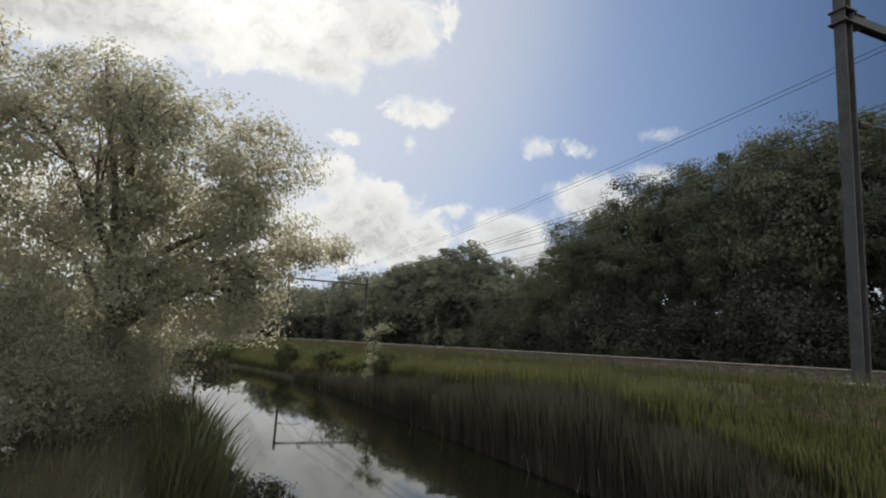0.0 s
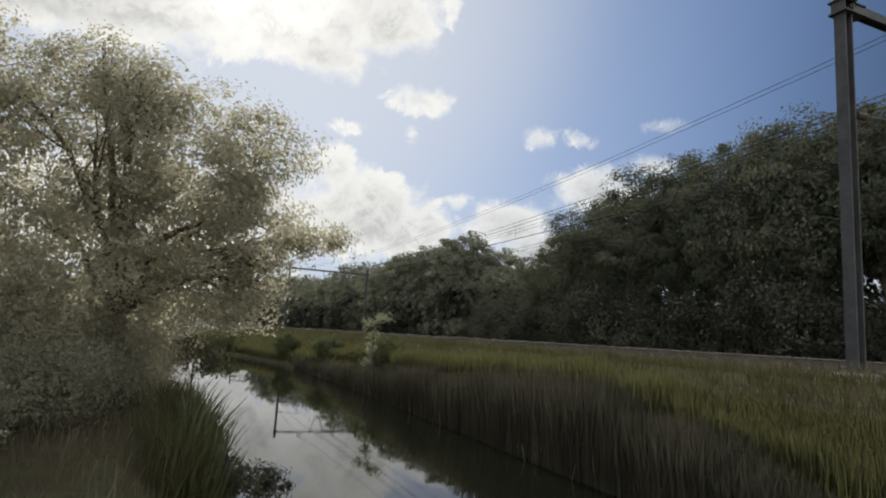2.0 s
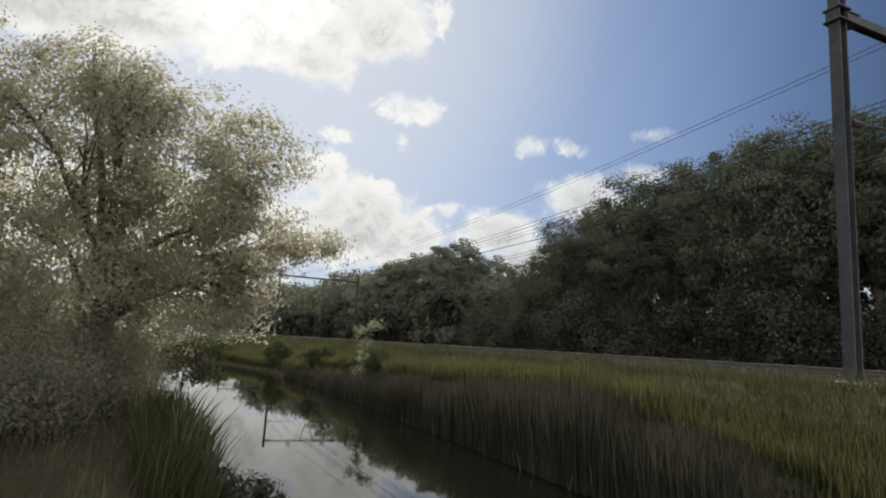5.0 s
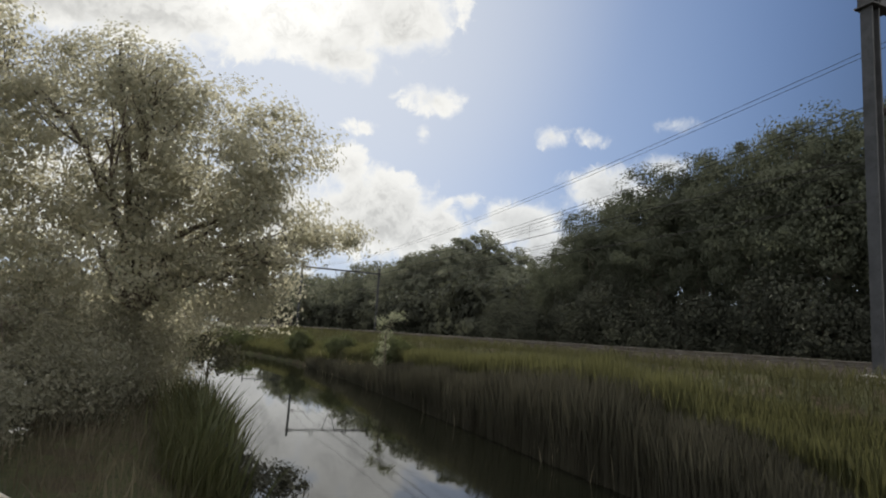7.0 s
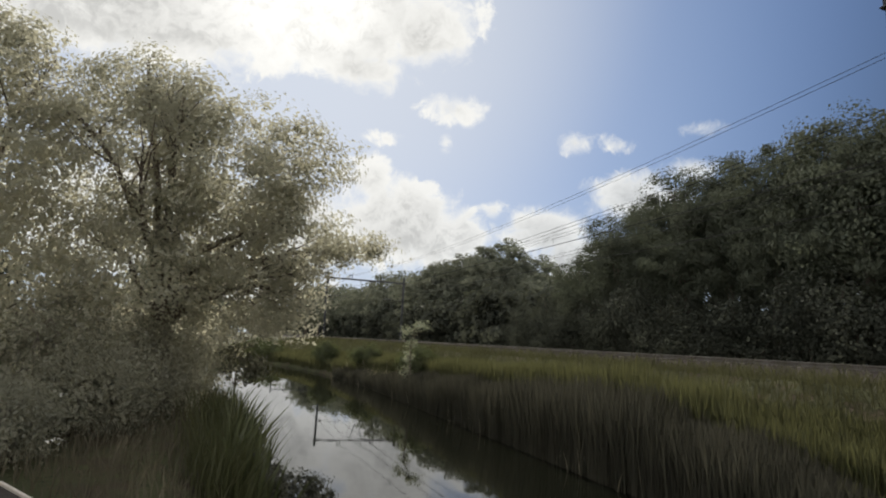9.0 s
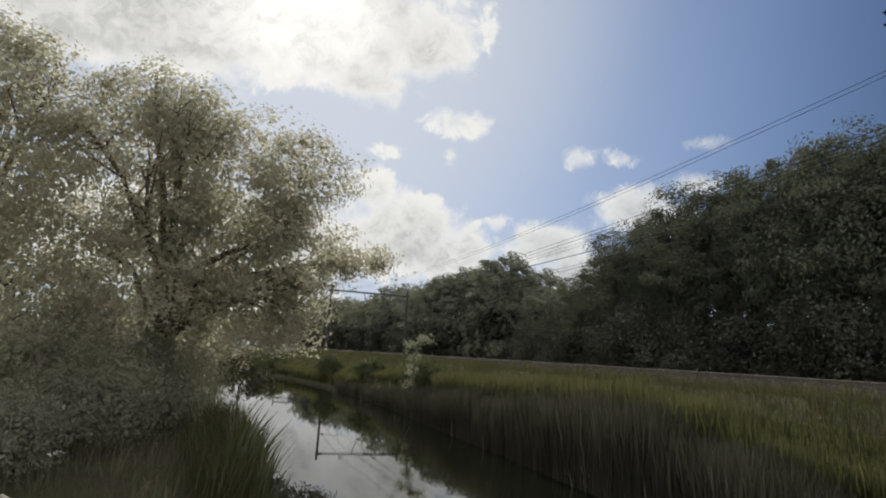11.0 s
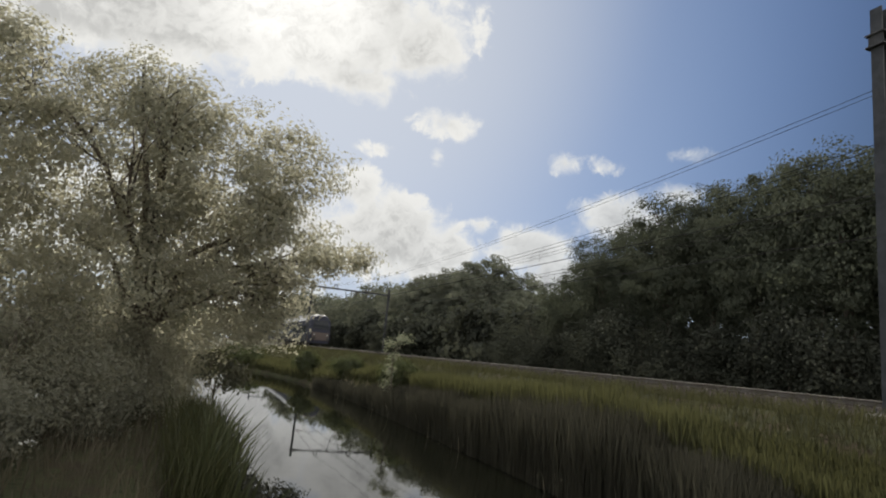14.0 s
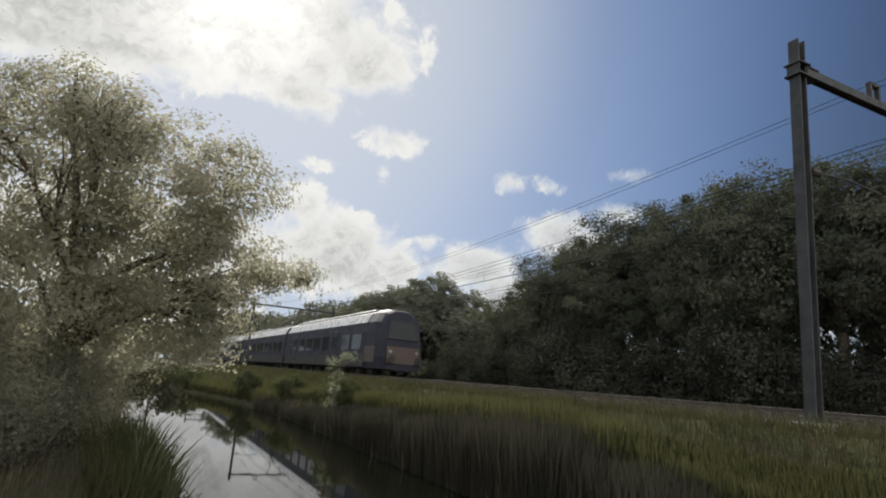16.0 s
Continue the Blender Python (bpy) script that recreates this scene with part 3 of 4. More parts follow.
            for f in ((0, 1, 2, 3), (7, 6, 5, 4), (0, 4, 5, 1), (1, 5, 6, 2), (2, 6, 7, 3), (3, 7, 4, 0)):
                bm.faces.new([v[i] for i in f])
            bmesh.ops.recalc_face_normals(bm, faces=bm.faces)
            part("windscreen", bm, GLASS, car)
            bm = bmesh.new()
            v = [bm.verts.new(face(y, z) + d) for d in (Vector((0.015, 0, 0)), Vector((-0.3, 0, 0))) for y, z in ((-1.08, 0.75), (1.08, 0.75), (1.08, 1.75), (-1.08, 1.75))]
            for f in ((0, 1, 2, 3), (7, 6, 5, 4), (0, 4, 5, 1), (1, 5, 6, 2), (2, 6, 7, 3), (3, 7, 4, 0)):
                bm.faces.new([v[i] for i in f])
            bmesh.ops.recalc_face_normals(bm, faces=bm.faces)
            part("nose_panel", bm, SKIRT, car, "dull orange-brown front panel")
            for y in (-0.85, 0.85):
                bm = bmesh.new()
                tube(bm, [face(y, 1.45) - Vector((0.1, 0, 0)), face(y, 1.45) + Vector((0.03, 0, 0))], 0.11, 16)
                part("headlight", bm, LAMP, car)
                bm = bmesh.new()
                tube(bm, [(x0 - 0.2, y, 1.0), (x0 + 0.25, y, 1.0), (x0 + 0.25, y, 1.0), (x0 + 0.3, y, 1.0)], [0.09, 0.09, 0.2, 0.2], 14)
                part("buffer", bm, UNDER, car)
        else:
            bm = bmesh.new()
            box(bm, (x0 - 0.05, -0.9, 0.7), (x0 + 0.65, 0.9, 3.4), 0.05)
            part("gangway", bm, UNDER, car)
        if n_car == 1:
            for u, v, w in (((x0 - 6, 0, 4.2), (x0 - 4.6, 0, 4.75), 0.35), ((x0 - 4.6, 0, 4.75), (x0 - 6.0, 0, RAIL_Z + 2.5), 0.3)):
                bm = bmesh.new()
                for y in (-w, w):
                    tube(bm, [(u[0], y, u[2]), (v[0], y * 0.8, min(v[2], 4.83))], 0.025, 6)
                part("pantograph_arm", bm, DARK_STEEL, car)
    return train


train = make_train()


# ---- plants ----
def leaf_cards(rng, centres, size, up_bias=0.3, slim=0.5, outward=None):
    """Small folded leaves, one quad each, about the centres; outward: the way that each one's upper face leans to."""
    k = len(centres)
    way = rng.normal(size=(k, 3)) + np.array([0, 0, -0.25])
    way /= np.linalg.norm(way, axis=1, keepdims=True)
    nor = rng.normal(size=(k, 3)) + np.array([0, 0, up_bias * 3]) if outward is None else outward * 1.5 + rng.normal(size=(k, 3)) * 0.3 + np.array([0, 0, up_bias])
    if outward is not None:
        # the leaves lie over one another like shingles
        flat = nor / (np.linalg.norm(nor, axis=1, keepdims=True) + 1e-9)
        way -= flat * (way * flat).sum(1, keepdims=True) * 0.8
        way /= np.linalg.norm(way, axis=1, keepdims=True) + 1e-9
    side = np.cross(way, nor)
    side /= np.linalg.norm(side, axis=1, keepdims=True) + 1e-9
    nor = np.cross(side, way)
    ln = (size * rng.uniform(0.6, 1.35, k))[:, None]
    wd = ln * slim * rng.uniform(0.75, 1.25, k)[:, None]
    base = centres - way * ln * 0.5
    tip = centres + way * ln * 0.5 - nor * ln * 0.08
    l = centres + side * wd * 0.5 + nor * ln * 0.1
    r = centres - side * wd * 0.5 + nor * ln * 0.1
    verts = np.stack([base, r, tip, l], 1).reshape(-1, 3)
    faces = np.arange(4 * k).reshape(-1, 4)
    return verts, faces


def crown_points(rng, lobes, clumps, leaves, spread, hollow=0.55, tight=1.9):
    """Leaf places in clumps inside the lobes (centre, radii); returns the clump centres and the leaf places."""
    vol = np.array([l[3] * l[4] * l[5] for l in lobes]) ** 0.75
    pick = rng.choice(len(lobes), clumps, p=vol / vol.sum())
    lob = np.array(lobes)[pick]
    d = rng.normal(size=(clumps, 3))
    d /= np.linalg.norm(d, axis=1, keepdims=True)
    r = rng.uniform(hollow, 1.0, clumps)[:, None] ** 0.7
    cent = lob[:, :3] + d * r * lob[:, 3:6]
    size = spread * rng.uniform(0.55, 1.5, clumps)
    own = np.repeat(np.arange(clumps), leaves)
    off = rng.normal(size=(len(own), 3))
    far = np.linalg.norm(off, axis=1, keepdims=True)
    off = off / far * np.where(far > tight, tight * rng.uniform(0.3, 1, far.shape) ** 0.5, far) * np.array([1, 1, 0.6]) * size[own][:, None] * 0.5
    heart = np.array(lobes)[:, :3].mean(0)
    away = cent[own] - heart
    away /= np.linalg.norm(away, axis=1, keepdims=True) + 1e-6
    lean = off / (size[own][:, None] * 0.8) + away * 0.6
    return cent, cent[own] + off, lean


def make_tree(name, label, category, lobes, trunk, clumps, leaves, spread, size, leaf_mat, seed, group="", slim=0.55, limbs=9, hollow=0.55, tight=1.9, twigs=8, loose=False):
    """trunk: foot (x, y, z), height of the fork, radius. Everything is laid out about the foot."""
    rng = np.random.default_rng(seed)
    foot, fork, rad = Vector(trunk[0]), trunk[1], trunk[2]
    tree = tagged(new(name), label, category, group)
    tree.matrix_basis = Matrix.Translation(foot)
    cent, spots, lean = crown_points(rng, lobes, clumps, leaves, spread, hollow, tight)
    bm = bmesh.new()
    bend = rng.normal(size=2) * 0.12
    pts = [(bend[0] * u * u * fork * 0.5, bend[1] * u * u * fork * 0.5, -0.25 + (fork + 0.25) * u) for u in np.linspace(0, 1, 6)]
    tube(bm, pts, [rad * k for k in (1.45, 1.1, 1.0, 0.92, 0.85, 0.75)], 10)
    body = part("trunk", bm, BARK, tree, smooth=True)
    order = rng.permutation(clumps)
    for i in range(limbs):
        goal = cent[order[i]]
        start = np.array(pts[-1]) * rng.uniform(0.6, 1.0)
        bm = bmesh.new()
        way = [start + (goal - start) * u + np.array([0, 0, 0.12 * np.linalg.norm(goal - start) * math.sin(math.pi * u)]) + rng.normal(size=3) * 0.06 * (u > 0) for u in np.linspace(0, 1, 6)]
        tube(bm, way, [rad * k for k in (0.5, 0.4, 0.3, 0.2, 0.12, 0.04)], 6)
        # twigs to the clumps near this limb
        gap = np.linalg.norm(cent - goal, axis=1)
        for j in np.argsort(gap)[1:twigs + 1]:
            a = way[3 + int(rng.integers(0, 2))]
            m = (a + cent[j]) / 2 + rng.normal(size=3) * 0.1
            tube(bm, [a, m, cent[j]], [rad * 0.13, rad * 0.08, rad * 0.02], 4)
        part("limb", bm, BARK, body, smooth=True)
    part("crown", leaf_cards(rng, spots, size, slim=slim, outward=None if loose else lean), leaf_mat, tree)
    return tree


def ellipse_lobes(rng, h, r, base, k=9):
    """Lobes of a rounded crown of height h and radius r that starts at base."""
    out = []
    mid, half = (h + base) / 2, (h - base) / 2
    for i in range(k):
        a, v = i * 2.4 + rng.uniform(-0.3, 0.3), -0.8 + 1.6 * (i + 0.5) / k
        q = r * 0.62 * math.sqrt(max(0.05, 1 - v * v))
        s = rng.uniform(0.34, 0.52)
        out.append((q * math.cos(a), q * math.sin(a), mid + v * half * 0.62, r * s, r * s, r * s * 0.95))
    out.append((0, 0, mid, r * 0.62, r * 0.62, half * 0.74))
    return out


def make_woods():
    rng = np.random.default_rng(11)
    kinds = []
    for k in range(3):
        lobes = ellipse_lobes(rng, 12.0, 3.6, 1.0, 20)
        t = make_tree("oak_tree", "tall dark green leafy tree in a dense row behind the railway", "tree", lobes, ((0, 0, 0), 5.0, 0.22), 310, 126, 1.1, 0.132, OAK, 20 + k, "trees behind the railway", slim=0.75, limbs=8, hollow=0.5, tight=1.35)
        kinds.append(t)
    far = []
    for k in range(3):
        lobes = ellipse_lobes(rng, 14.0, 4.6, 0.6, 11)
        far.append(make_tree("far_tree", "broad-leaved tree far along the railway, leaves painted pale for haze", "tree", lobes, ((0, 0, 0), 5.0, 0.26), 240, 20, 1.3, 0.58, FAR_LEAF, 40 + k, "far trees", limbs=5, hollow=0.35, twigs=3))
    fine = []
    for k in range(2):
        lobes = ellipse_lobes(rng, 14.0, 4.6, 0.6, 16)
        fine.append(make_tree("far_tree", "broad-leaved tree far along the railway, leaves painted pale for haze", "tree", lobes, ((0, 0, 0), 5.0, 0.26), 320, 62, 1.2, 0.29, FAR_LEAF, 43 + k, "far trees", slim=0.7, limbs=5, hollow=0.4, twigs=3, tight=1.5))
    back = []
    for k in range(2):
        lobes = ellipse_lobes(rng, 14.0, 4.4, 2.2, 16)
        back.append(make_tree("oak_tree", "tall dark green leafy tree in a dense row behind the railway", "tree", lobes, ((0, 0, 0), 6.0, 0.24), 260, 26, 1.2, 0.42, OAK, 46 + k, "trees behind the railway", limbs=6, hollow=0.4, twigs=4))
    # s, c, height
    row = [(37.9, 24.6, 9.3), (36.2, 26.4, 10.8), (34.0, 25.0, 11.9), (31.0, 25.6, 12.4), (28.0, 25.0, 13.0), (25.0, 25.4, 12.9), (22.2, 25.2, 13.5), (19.6, 25.3, 12.9), (17.4, 25.0, 13.2), (14.6, 25.2, 12.6), (11.8, 25.4, 12.4), 
           (41.0, 29.5, 10.2), (36.0, 30.0, 12.0), (31.0, 30.5, 13.2), (26.0, 30.0, 13.8), (21.0, 30.5, 13.9), (16.0, 30.2, 13.5), (3.0, 30.2, 13.0), (8.0, 28.4, 12.8), (-2.0, 28.6, 12.6)]
    used = set()
    for i, (s, c, h) in enumerate(row):
        m = Matrix.Translation(at(s, c, 1.85)) @ Matrix.Rotation(rng.uniform(0, 6.28), 4, "Z")
        front = c < 28
        ob = kinds[i % 3] if front else back[i % 2]
        if ob.name in used:
            ob = copy_thing(ob, m)
        else:
            used.add(ob.name)
            ob.matrix_basis = m
        k = (h - 1.9) / (10.25 if front else 12.4)
        wide = (0.6, 0.72, 0.85)[i] if i < 3 else rng.uniform(0.74, 1.0)
        ob.scale = (wide, wide * rng.uniform(0.9, 1.1), k)
    # azimuth, distance, elevation of the top in degrees
    spots = [(6.9, 66, 7.3), (5.0, 72, 8.3), (3.4, 78, 8.4), (1.5, 74, 9.7), (-0.6, 80, 8.6), (-2.6, 78, 7.9), (-4.6, 82, 7.2), (-6.2, 96, 5.9), (-8.0, 104, 6.5), (-9.8, 112, 5.2), (-11.4, 122, 4.6), (-13.0, 132, 4.9), (-14.6, 150, 5.0), (-15.7, 170, 4.2), (-18.0, 190, 2.7), (-20.5, 300, 2.6), (-24, 200, 3.2), (-26, 160, 6.0), (-29, 150, 6.0),
             (2.4, 92, 7.6), (-1.8, 100, 6.8), (-5.2, 110, 5.6), (-9.0, 130, 4.5), (-12.2, 150, 4.4), (-14.9, 180, 4.4), (-17.2, 260, 2.7), (-19.2, 330, 2.6), (-22.0, 260, 2.7), (-25.5, 210, 4.0), (-18.6, 420, 2.4), (-20.2, 420, 2.4), (-23.0, 330, 2.8)] + [(-17.4 - 0.85 * i, 560 + 12 * (i % 3), 2.0 + 0.25 * (i % 4)) for i in range(11)]
    for i, (a, d, e) in enumerate(spots):
        p = Vector((d * math.sin(radians(a)), d * math.cos(radians(a)), 1.85))
        m = Matrix.Translation(p) @ Matrix.Rotation(rng.uniform(0, 6.28), 4, "Z")
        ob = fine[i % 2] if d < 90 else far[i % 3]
        if ob.name in used:
            ob = copy_thing(ob, m)
        else:
            used.add(ob.name)
            ob.matrix_basis = m
        k = (EYE + d * math.tan(radians(e)) - 1.85) / 12.4
        ob.scale = (max(0.9, k), max(0.9, k), k)


def make_undergrowth():
    """Thickets that close the wood down to the ground."""
    rng = np.random.default_rng(15)
    kinds = []
    for k in range(4):
        lobes = [(0, 0, 1.5, 1.7, 1.7, 1.6), (0.9, 0.3, 2.2, 1.1, 1.1, 1.2), (-0.8, -0.3, 1.9, 1.2, 1.2, 1.3), (0.1, 0.8, 0.8, 1.6, 1.5, 0.9)]
        kinds.append(make_tree("thicket", "dense green thicket at the railway wood's foot, leaves darkened for shade", "thicket", lobes, ((0, 0, 0), 1.0, 0.06), (130, 110)[k // 2], (60, 14)[k // 2], 0.8, (0.1, 0.32)[k // 2], SHADE_LEAF, 55 + k, "thickets along the railway", slim=0.75, limbs=4, hollow=0.15, twigs=3))
    rows = [(s, 23.6 + rng.uniform(-0.3, 0.6), rng.uniform(0.9, 1.35)) for s in np.arange(8, 46, 2.3)]
    rows += [(s, 27.5 + rng.uniform(-0.5, 0.6), rng.uniform(1.1, 1.5)) for s in np.arange(14, 48, 3.2)]
    rows += [(s, 25.0 + rng.uniform(-0.8, 1.5), rng.uniform(1.3, 2.1)) for s in np.arange(48, 150, 3.6)]
    rows += [(s, 26.0 + rng.uniform(-1, 3), rng.uniform(1.5, 2.2)) for s in np.arange(152, 420, 10)]
    rows += [(rng.uniform(88, 150), c, rng.uniform(1.1, 1.5)) for c in np.arange(-70, 2, 4.5)]
    rows += [(rng.uniform(30, 60), c, rng.uniform(1.2, 1.9)) for c in np.arange(-60, -12, 4.0)]
    for i, (s, c, k) in enumerate(rows):
        m = Matrix.Translation(at(s, c, float(land(s, c)) - 0.05)) @ Matrix.Rotation(rng.uniform(0, 6.28), 4, "Z")
        if i in (0, 1):
            ob = kinds[i]
            ob.matrix_basis = m
        elif i in (17, 18):
            ob = kinds[i - 15]
            ob.matrix_basis = m
        else:
            ob = copy_thing(kinds[i % 2 + (2 if i > 16 else 0)], m)
        ob.scale = (k, k, k * rng.uniform(0.8, 1.1))


def make_bank_trees():
    foot = Vector((-6.2, 12.0, 0.9))

    def rel(x, y, z, a, b, c):
        return (x - foot.x, y - foot.y, z - foot.z, a, b, c)

    lobes = [rel(-5.0, 11.7, 5.6, 1.75, 1.6, 1.7), rel(-3.7, 12.3, 4.3, 1.2, 1.1, 0.8), rel(-2.75, 12.6, 4.35, 0.95, 0.7, 0.36), rel(-4.7, 12.1, 3.5, 1.0, 1.1, 0.5), rel(-5.0, 12.0, 2.7, 1.0, 1.1, 0.5),
             rel(-6.7, 11.0, 5.7, 1.9, 1.8, 2.0), rel(-6.6, 11.3, 3.4, 1.7, 1.8, 1.6), rel(-3.7, 11.9, 6.0, 0.9, 0.9, 1.0), rel(-5.9, 11.0, 6.7, 1.1, 1.1, 0.8), rel(-3.05, 12.1, 5.95, 0.55, 0.5, 0.42), rel(-3.75, 12.3, 3.7, 0.8, 0.7, 0.28), rel(-3.8, 12.4, 3.3, 0.75, 0.7, 0.38), rel(-4.0, 12.3, 2.75, 0.75, 0.7, 0.4), rel(-4.4, 12.2, 4.9, 1.0, 0.9, 0.7)]
    make_tree("willow_tree", "large tree leaning over the ditch, leaves painted pale as haze", "tree", lobes, (foot, 2.6, 0.2), 820, 92, 0.58, 0.08, HAZE_LEAF, 71, limbs=16, hollow=0.4, slim=0.65, tight=1.6)
    foot = Vector((-9.2, 9.8, 0.9))
    lobes = [rel(-8.9, 9.6, 7.3, 1.2, 1.2, 0.9), rel(-8.4, 9.6, 5.6, 1.9, 1.8, 2.2), rel(-8.6, 9.5, 3.0, 2.0, 1.9, 2.0), rel(-7.4, 10.2, 2.4, 1.4, 1.4, 1.4)]
    make_tree("willow_tree", "dense tree beside the leaning one, leaves painted pale as haze", "tree", lobes, (foot, 2.4, 0.18), 480, 92, 0.66, 0.082, HAZE_LEAF, 72, limbs=10, hollow=0.2, slim=0.7, tight=1.6)
    # shrubs under them, down to the water
    for i, (x, y, r, h) in enumerate([(-5.7, 11.0, 1.1, 1.7), (-6.3, 9.4, 1.4, 1.9), (-5.3, 8.6, 0.9, 1.1), (-7.6, 7.6, 1.3, 1.6), (-5.4, 6.6, 0.9, 0.8), (-6.6, 13.6, 1.2, 2.0), (-10.5, 17.5, 1.6, 2.4), (-14.5, 24.0, 1.9, 2.6)]):
        s, c = ALONG.dot(Vector((x, y, 0))), ACROSS.dot(Vector((x, y, 0)))
        z = float(land(s, c))
        lobes = [(0, 0, h * 0.5, r, r, h * 0.5), (r * 0.4, -r * 0.3, h * 0.4, r * 0.7, r * 0.7, h * 0.4), (-r * 0.3, r * 0.3, h * 0.65, r * 0.6, r * 0.6, h * 0.4)]
        make_tree("shrub", "dense shrub under the bank tree, leaves painted pale as haze", "shrub", lobes, ((x, y, z), h * 0.4, 0.05), 170, 76, 0.44, 0.058, SHRUB, 80 + i, "bank shrubs", limbs=6, hollow=0.2, loose=True)
    # spray of leaves that hangs to the water
    lobes = [(-0.15, 0, 1.12, 0.5, 0.45, 0.3), (0.3, 0.05, 0.85, 0.42, 0.35, 0.26), (0.05, 0.0, 0.68, 0.55, 0.4, 0.24), (0.5, 0.1, 0.62, 0.25, 0.25, 0.14)]
    x, y = -4.75, 12.3
    make_tree("overhanging_shrub", "thin leafy shrub leaning from the bank over the water", "shrub", lobes, ((x, y, 0.95), 0.5, 0.02), 46, 15, 0.26, 0.085, EDGE_LEAF, 95, limbs=9, hollow=0.1, slim=0.7)
    # low dark bush at the near water's edge, leaning out
    p = at(8.2, 0.62)
    lobes = [(0.05, 0.05, 0.38, 0.45, 0.4, 0.26), (0.4, 0.2, 0.33, 0.36, 0.34, 0.24), (0.7, 0.3, 0.28, 0.3, 0.28, 0.2), (-0.1, 0.25, 0.5, 0.3, 0.3, 0.22)]
    make_tree("water_edge_bush", "low dark brownish-green bush leaning over the near water's edge", "bush", lobes, ((p.x, p.y, float(land(8.2, 0.62))), 0.25, 0.016), 84, 44, 0.2, 0.055, EDGE_LEAF, 110, limbs=6, hollow=0.1)
    # shrubs and a pale sapling on the far bank
    p = at(24.9, 7.75)
    lobes = [(0.3, 0, 2.72, 0.42, 0.4, 0.2), (-0.15, 0, 2.4, 0.34, 0.3, 0.3), (0.0, 0, 1.95, 0.2, 0.2, 0.4), (-0.12, 0.1, 1.45, 0.18, 0.18, 0.55), (-0.18, 0.1, 0.8, 0.18, 0.18, 0.55)]
    make_tree("sapling", "slender sapling with pale leaves on the far ditch bank", "sapling", lobes, ((p.x, p.y, float(land(24.9, 7.75))), 1.9, 0.03), 96, 16, 0.26, 0.075, SAPLING, 96, limbs=8, hollow=0.1, slim=0.7)
    for i, (s, c, r, h) in enumerate([(26.2, 8.5, 0.9, 1.15), (42.2, 7.0, 0.9, 1.6), (55.0, 4.2, 1.7, 1.7), (60.0, 3.6, 1.5, 1.5), (35.0, 8.1, 0.9, 1.3)]):
        p = at(s, c)
        lobes = [(0, 0, h * 0.5, r, r, h * 0.5), (r * 0.4, 0.2, h * 0.4, r * 0.6, r * 0.6, h * 0.4)]
        make_tree("bank_bush", "low dark green bush on the far ditch bank", "bush", lobes, ((p.x, p.y, float(land(s, c))), h * 0.4, 0.04), 90, 50, 0.4, 0.13, BUSH, 100 + i, "far bank bushes", limbs=5, hollow=0.2)


def blades(rng, s, c, tall, wide, lean=0.25, sink=0.05):
    """Curved tapering blades standing on the ground at s, c."""
    k = len(s)
    z = land(s, c) - sink
    foot = np.stack([s * ALONG.x + c * ACROSS.x, s * ALONG.y + c * ACROSS.y, z], -1)
    a = rng.uniform(0, 2 * np.pi, k)
    side = np.stack([np.cos(a), np.sin(a), 0 * a], -1)
    b = rng.uniform(0, 2 * np.pi, k)
    out = np.stack([np.cos(b), np.sin(b), 0 * b], -1) * (tall * lean * rng.uniform(0.2, 1.6, k))[:, None]
    up = np.stack([0 * a, 0 * a, tall], -1)
    w = wide * rng.uniform(0.7, 1.3, k)
    rows = []
    for u, q in ((0, 0.8), (0.4, 1.0), (0.75, 0.7)):
        p = foot + up * u + out * u * u
        rows += [p - side * (w * q / 2)[:, None], p + side * (w * q / 2)[:, None]]
    rows.append(foot + up * (0.97 + 0 * tall)[:, None] + out)
    verts = np.stack(rows, 1).reshape(-1, 3)
    base = np.arange(k)[:, None] * 7
    faces = [(base + np.array(f)).tolist() for f in ((0, 1, 3, 2), (2, 3, 5, 4))]
    tips = (base + np.array((4, 5, 6))).tolist()
    return verts, faces[0] + faces[1] + tips


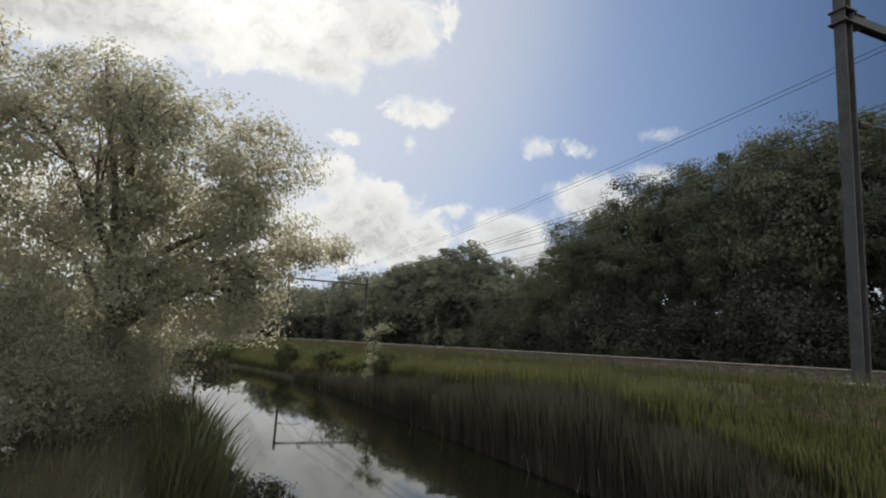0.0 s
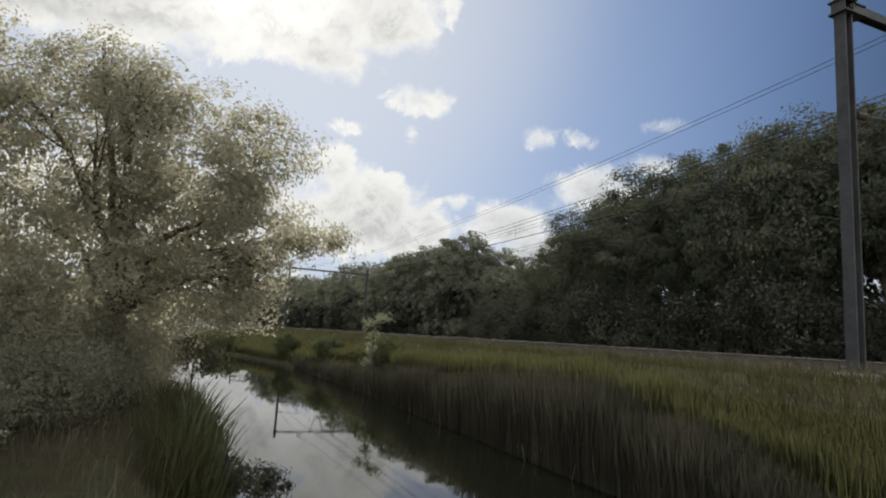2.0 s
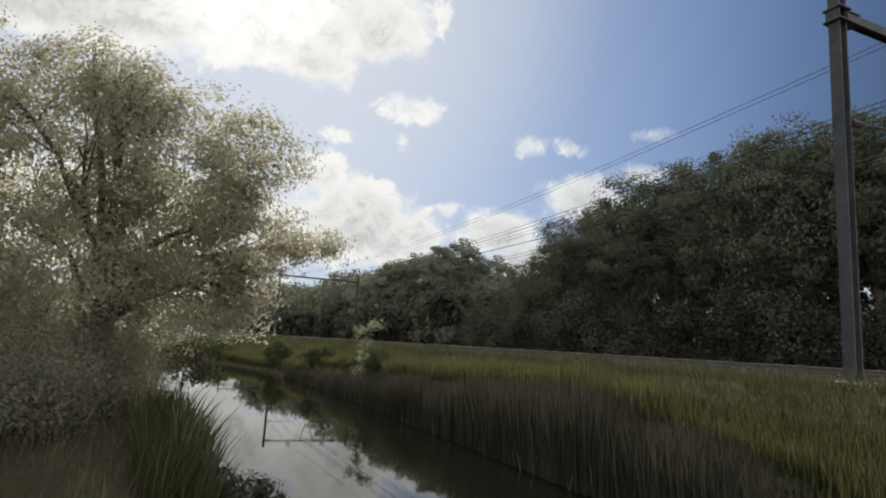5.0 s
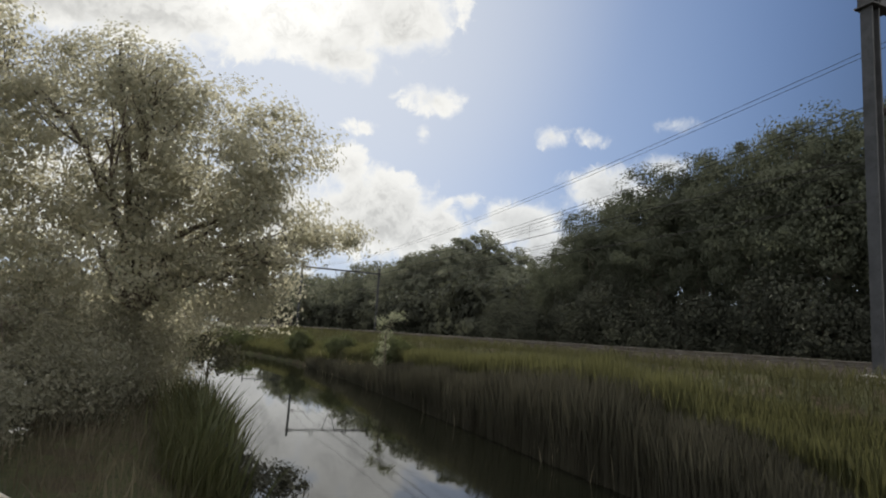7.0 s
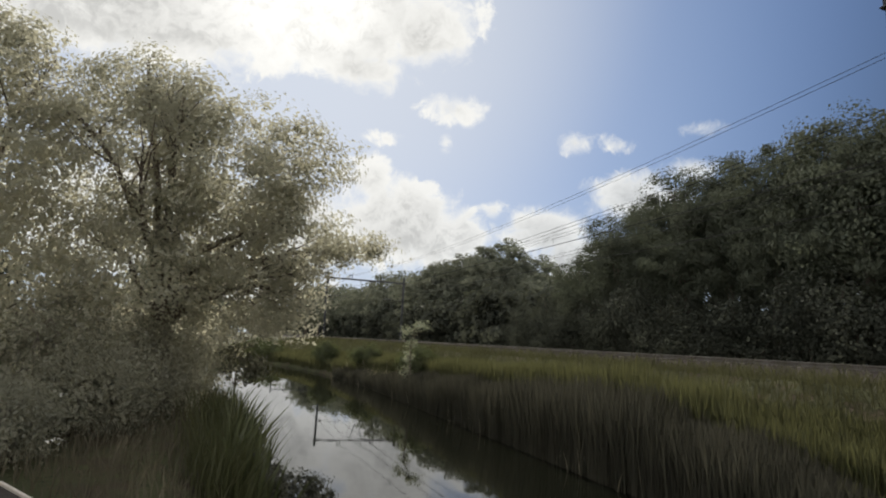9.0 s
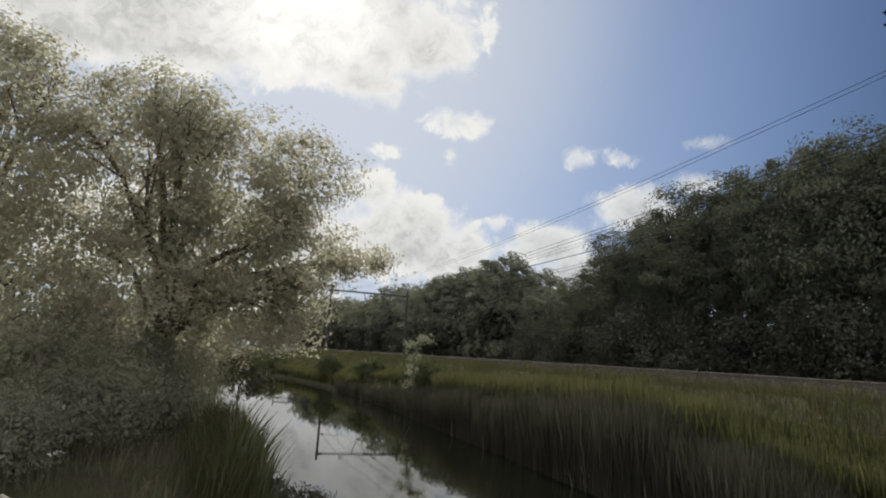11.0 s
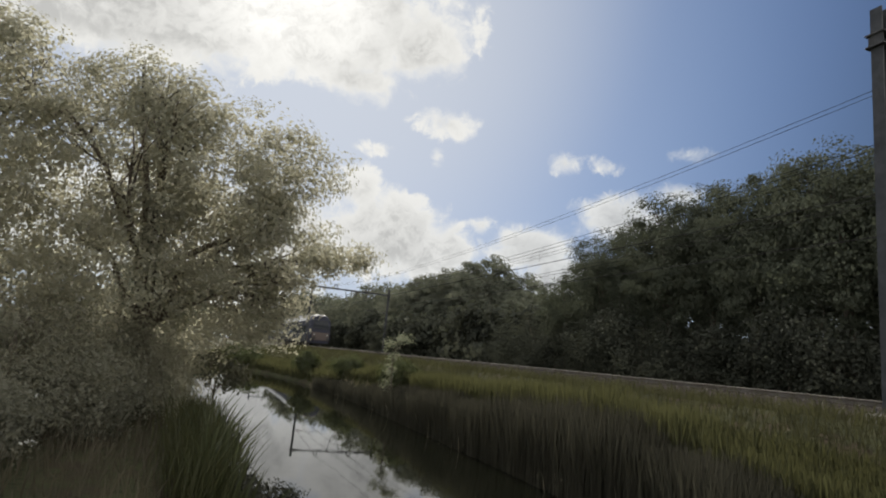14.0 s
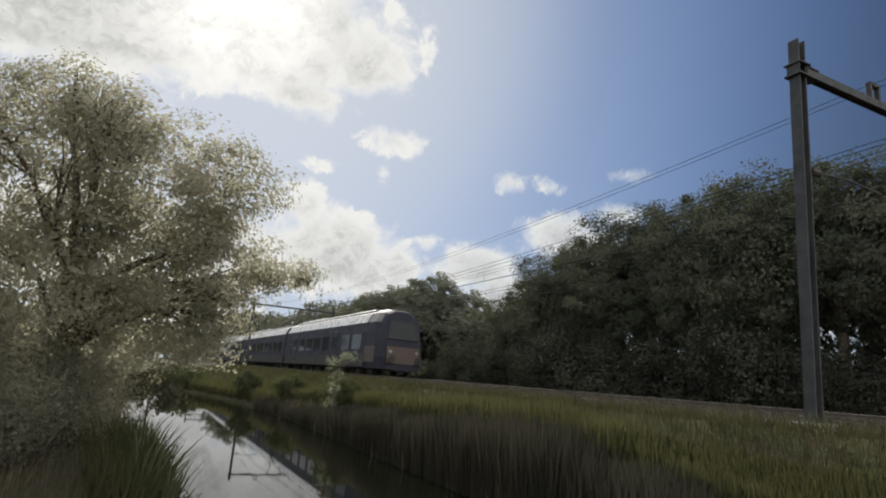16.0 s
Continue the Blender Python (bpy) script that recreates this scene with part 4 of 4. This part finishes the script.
def make_blades():
    rng = np.random.default_rng(3)

    def spread(k, s0, s1, power=1.6):
        return s0 + (s1 - s0) * rng.uniform(0, 1, k) ** power

    # reeds along the far bank, in the water's edge
    k = 30000
    s = spread(k, 5.2, 70) + rng.normal(0, 0.7, k)
    clump = 0.5 + 0.5 * np.sin(s * 1.7 + 2 * np.sin(s * 0.6))
    c = right_edge(s) + rng.uniform(0, 1, k) * (1.9 - np.interp(s, [3.5, 5.5, 14, 31, 37], [0.0, 0.7, 0.75, 0.75, 0.08])) + np.interp(s, [3.5, 5.5, 14, 31, 37], [0.0, 0.7, 0.75, 0.75, 0.08])
    top = np.interp(s, [4.5, 7, 9, 12, 16, 30, 38, 70], [1.3, 1.6, 2.05, 2.35, 2.1, 1.8, 1.15, 1.0]) + 0.15 * (clump - 0.5)
    tall = np.maximum(0.4, (top - land(s, c)) * rng.uniform(0.6, 1.08, k))
    tagged(part("reeds", blades(rng, s, c, tall, 0.011 + 0.0007 * s, 0.14), REED), "tall green reeds standing along the far ditch bank", "reeds", kind="stuff")
    # blades in front, rooted in the water's edge, darkened to paint the reeds' shade
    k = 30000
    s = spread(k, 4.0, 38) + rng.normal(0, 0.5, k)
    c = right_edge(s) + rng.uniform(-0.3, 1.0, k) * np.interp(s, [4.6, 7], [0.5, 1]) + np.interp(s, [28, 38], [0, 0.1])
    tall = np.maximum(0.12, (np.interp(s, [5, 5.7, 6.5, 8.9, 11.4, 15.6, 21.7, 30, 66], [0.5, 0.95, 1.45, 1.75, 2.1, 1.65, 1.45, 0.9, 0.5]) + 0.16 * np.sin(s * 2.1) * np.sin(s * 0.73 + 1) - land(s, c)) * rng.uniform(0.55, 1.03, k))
    tagged(part("rushes", blades(rng, s, c, tall, 0.014 + 0.0007 * s, 0.13), SHADE_BLADE), "rush-like blades at the far water's edge, coloured dark for shade", "rushes", kind="stuff")
    # grass on the slope and the meadow
    k = 50000
    s = spread(k, -2, 75, 1.9)
    c = rng.uniform(0, 1, k) * (12.25 - right_edge(s) - 0.3) + right_edge(s) + 0.3
    tagged(part("meadow_grass", blades(rng, s, c, rng.uniform(0.18, 0.5, k), 0.012 + 0.0004 * s, 0.4), GRASS), "rough green grass on the bank up to the railway", "grass", kind="stuff")
    # dry stalks among the reeds
    k = 300
    s = spread(k, 9, 40, 1.2)
    c = right_edge(s) + rng.uniform(-0.35, 0.4, k)
    tagged(part("dry_stalks", blades(rng, s, c, rng.uniform(0.4, 1.0, k), 0.013, 0.2), STRAW), "pale dry reed stalks at the water's edge", "reeds", kind="stuff")
    # near bank
    k = 4200
    s = rng.uniform(7.0, 13.5, k)
    c = left_edge(s) + rng.normal(-0.3, 0.24, k)
    keep = (c < left_edge(s) + 0.25)
    s, c = s[keep], c[keep]
    tagged(part("bank_reeds", blades(rng, s, c, rng.uniform(0.45, 1.05, len(s)) * np.interp(s, [5, 9], [0.65, 1]), 0.018, 0.3), REED), "fresh green reeds leaning over the near water's edge", "reeds", kind="stuff")
    k = 420
    s = rng.uniform(7.4, 12.5, k)
    c = left_edge(s) + rng.uniform(-0.5, 0.15, k)
    tagged(part("broad_reeds", blades(rng, s, c, rng.uniform(0.7, 1.35, k), 0.035, 0.32), BROAD), "broad dark reed blades leaning over the water", "reeds", kind="stuff")
    k = 14000
    s = rng.uniform(2.0, 14, k)
    c = rng.uniform(-9, 0.9, k)
    keep = ~on_deck(s * ALONG.x + c * ACROSS.x, s * ALONG.y + c * ACROSS.y)
    s, c = s[keep], c[keep]
    k = len(s)
    tagged(part("bank_grass", blades(rng, s, c, rng.uniform(0.15, 0.45, k), 0.012, 0.45), BANK_GRASS), "long grass and weeds on the near bank", "grass", kind="stuff")


def make_blossom():
    """Small white flower heads scattered in the bank weeds."""
    rng = np.random.default_rng(8)
    spots = []
    for _ in range(16):
        s, c = rng.uniform(5.0, 10.0), rng.uniform(-5.5, -1.2)
        p = np.array(at(s, c, float(land(s, c)) + rng.uniform(0.35, 0.7)))
        spots.append(p + rng.normal(size=(14, 3)) * np.array([0.035, 0.035, 0.01]))
    verts, faces = leaf_cards(rng, np.concatenate(spots), 0.022, slim=0.9, up_bias=1.0)
    tagged(part("blossom", (verts, faces), PETAL), "small white flower heads among the bank weeds", "flowers", kind="stuff")


DECK_CORNER, DECK_ALONG, DECK_BACK = Vector((-4.2, 5.61, 0)), Vector((0.815, -0.5795, 0)), Vector((-0.5795, -0.815, 0))


def on_deck(x, y):
    """Where the landing stage covers the bank."""
    u = (x - DECK_CORNER.x) * DECK_ALONG.x + (y - DECK_CORNER.y) * DECK_ALONG.y
    v = (x - DECK_CORNER.x) * DECK_BACK.x + (y - DECK_CORNER.y) * DECK_BACK.y
    return (u > -0.05) & (u < 2.5) & (v > -0.05) & (v < 1.75)


def make_deck():
    """A low landing stage: x along its pale edge, y back from it."""
    deck = tagged(new("landing_stage"), "low dark wooden landing stage with pale edge boards", "landing stage")
    m = Matrix.Identity(4)
    m.col[0][:3], m.col[1][:3] = DECK_ALONG, DECK_BACK
    m.col[2][:3] = DECK_ALONG.cross(DECK_BACK)
    m.translation = DECK_CORNER + Vector((0, 0, 0.995))
    deck.matrix_basis = m
    up = 1 if m.col[2][2] > 0 else -1
    for lo, hi in (((0, 0, -0.1), (2.4, 0.026, 0.014)), ((0, 0.028, -0.1), (0.026, 1.7, 0.014))):
        bm = bmesh.new()
        box(bm, (lo[0], lo[1], min(lo[2] * up, hi[2] * up)), (hi[0], hi[1], max(lo[2] * up, hi[2] * up)), 0.006)
        part("edge_board", bm, PALE_WOOD, deck, "bleached edge board")
    for y in (0.3, 1.5):
        bm = bmesh.new()
        box(bm, (0.06, y - 0.05, min(-0.14 * up, -0.03 * up)), (2.38, y + 0.05, max(-0.14 * up, -0.03 * up)), 0.005)
        part("joist", bm, SLEEPER, deck)
    bm = bmesh.new()
    box(bm, (-1.165, -0.062, -0.016), (1.165, 0.062, 0.016), 0.004)
    first = part("plank", bm, SLEEPER, deck, m=pose(1.22, 0.115, -0.013 * up))
    for k in range(1, 12):
        again(first, pose(1.22, 0.115 + 0.134 * k, (-0.013 + 0.002 * (k % 3)) * up))


make_woods()
make_undergrowth()
make_bank_trees()
make_blades()
make_blossom()
make_deck()


def motions():
    turn = Matrix.Rotation(math.atan2(-ALONG.y, -ALONG.x), 4, "Z")
    rows = []
    for t in (0.0, 4.0, 8.0, 12.0, 14.0, 15.0, 15.5, 15.9, 16.0):
        rows.append((t, Matrix.Translation(at(56.7 - 22.7 * (t - 15.0), TRACKS[0], RAIL_Z)) @ turn))
    walk(train, rows)


motions()
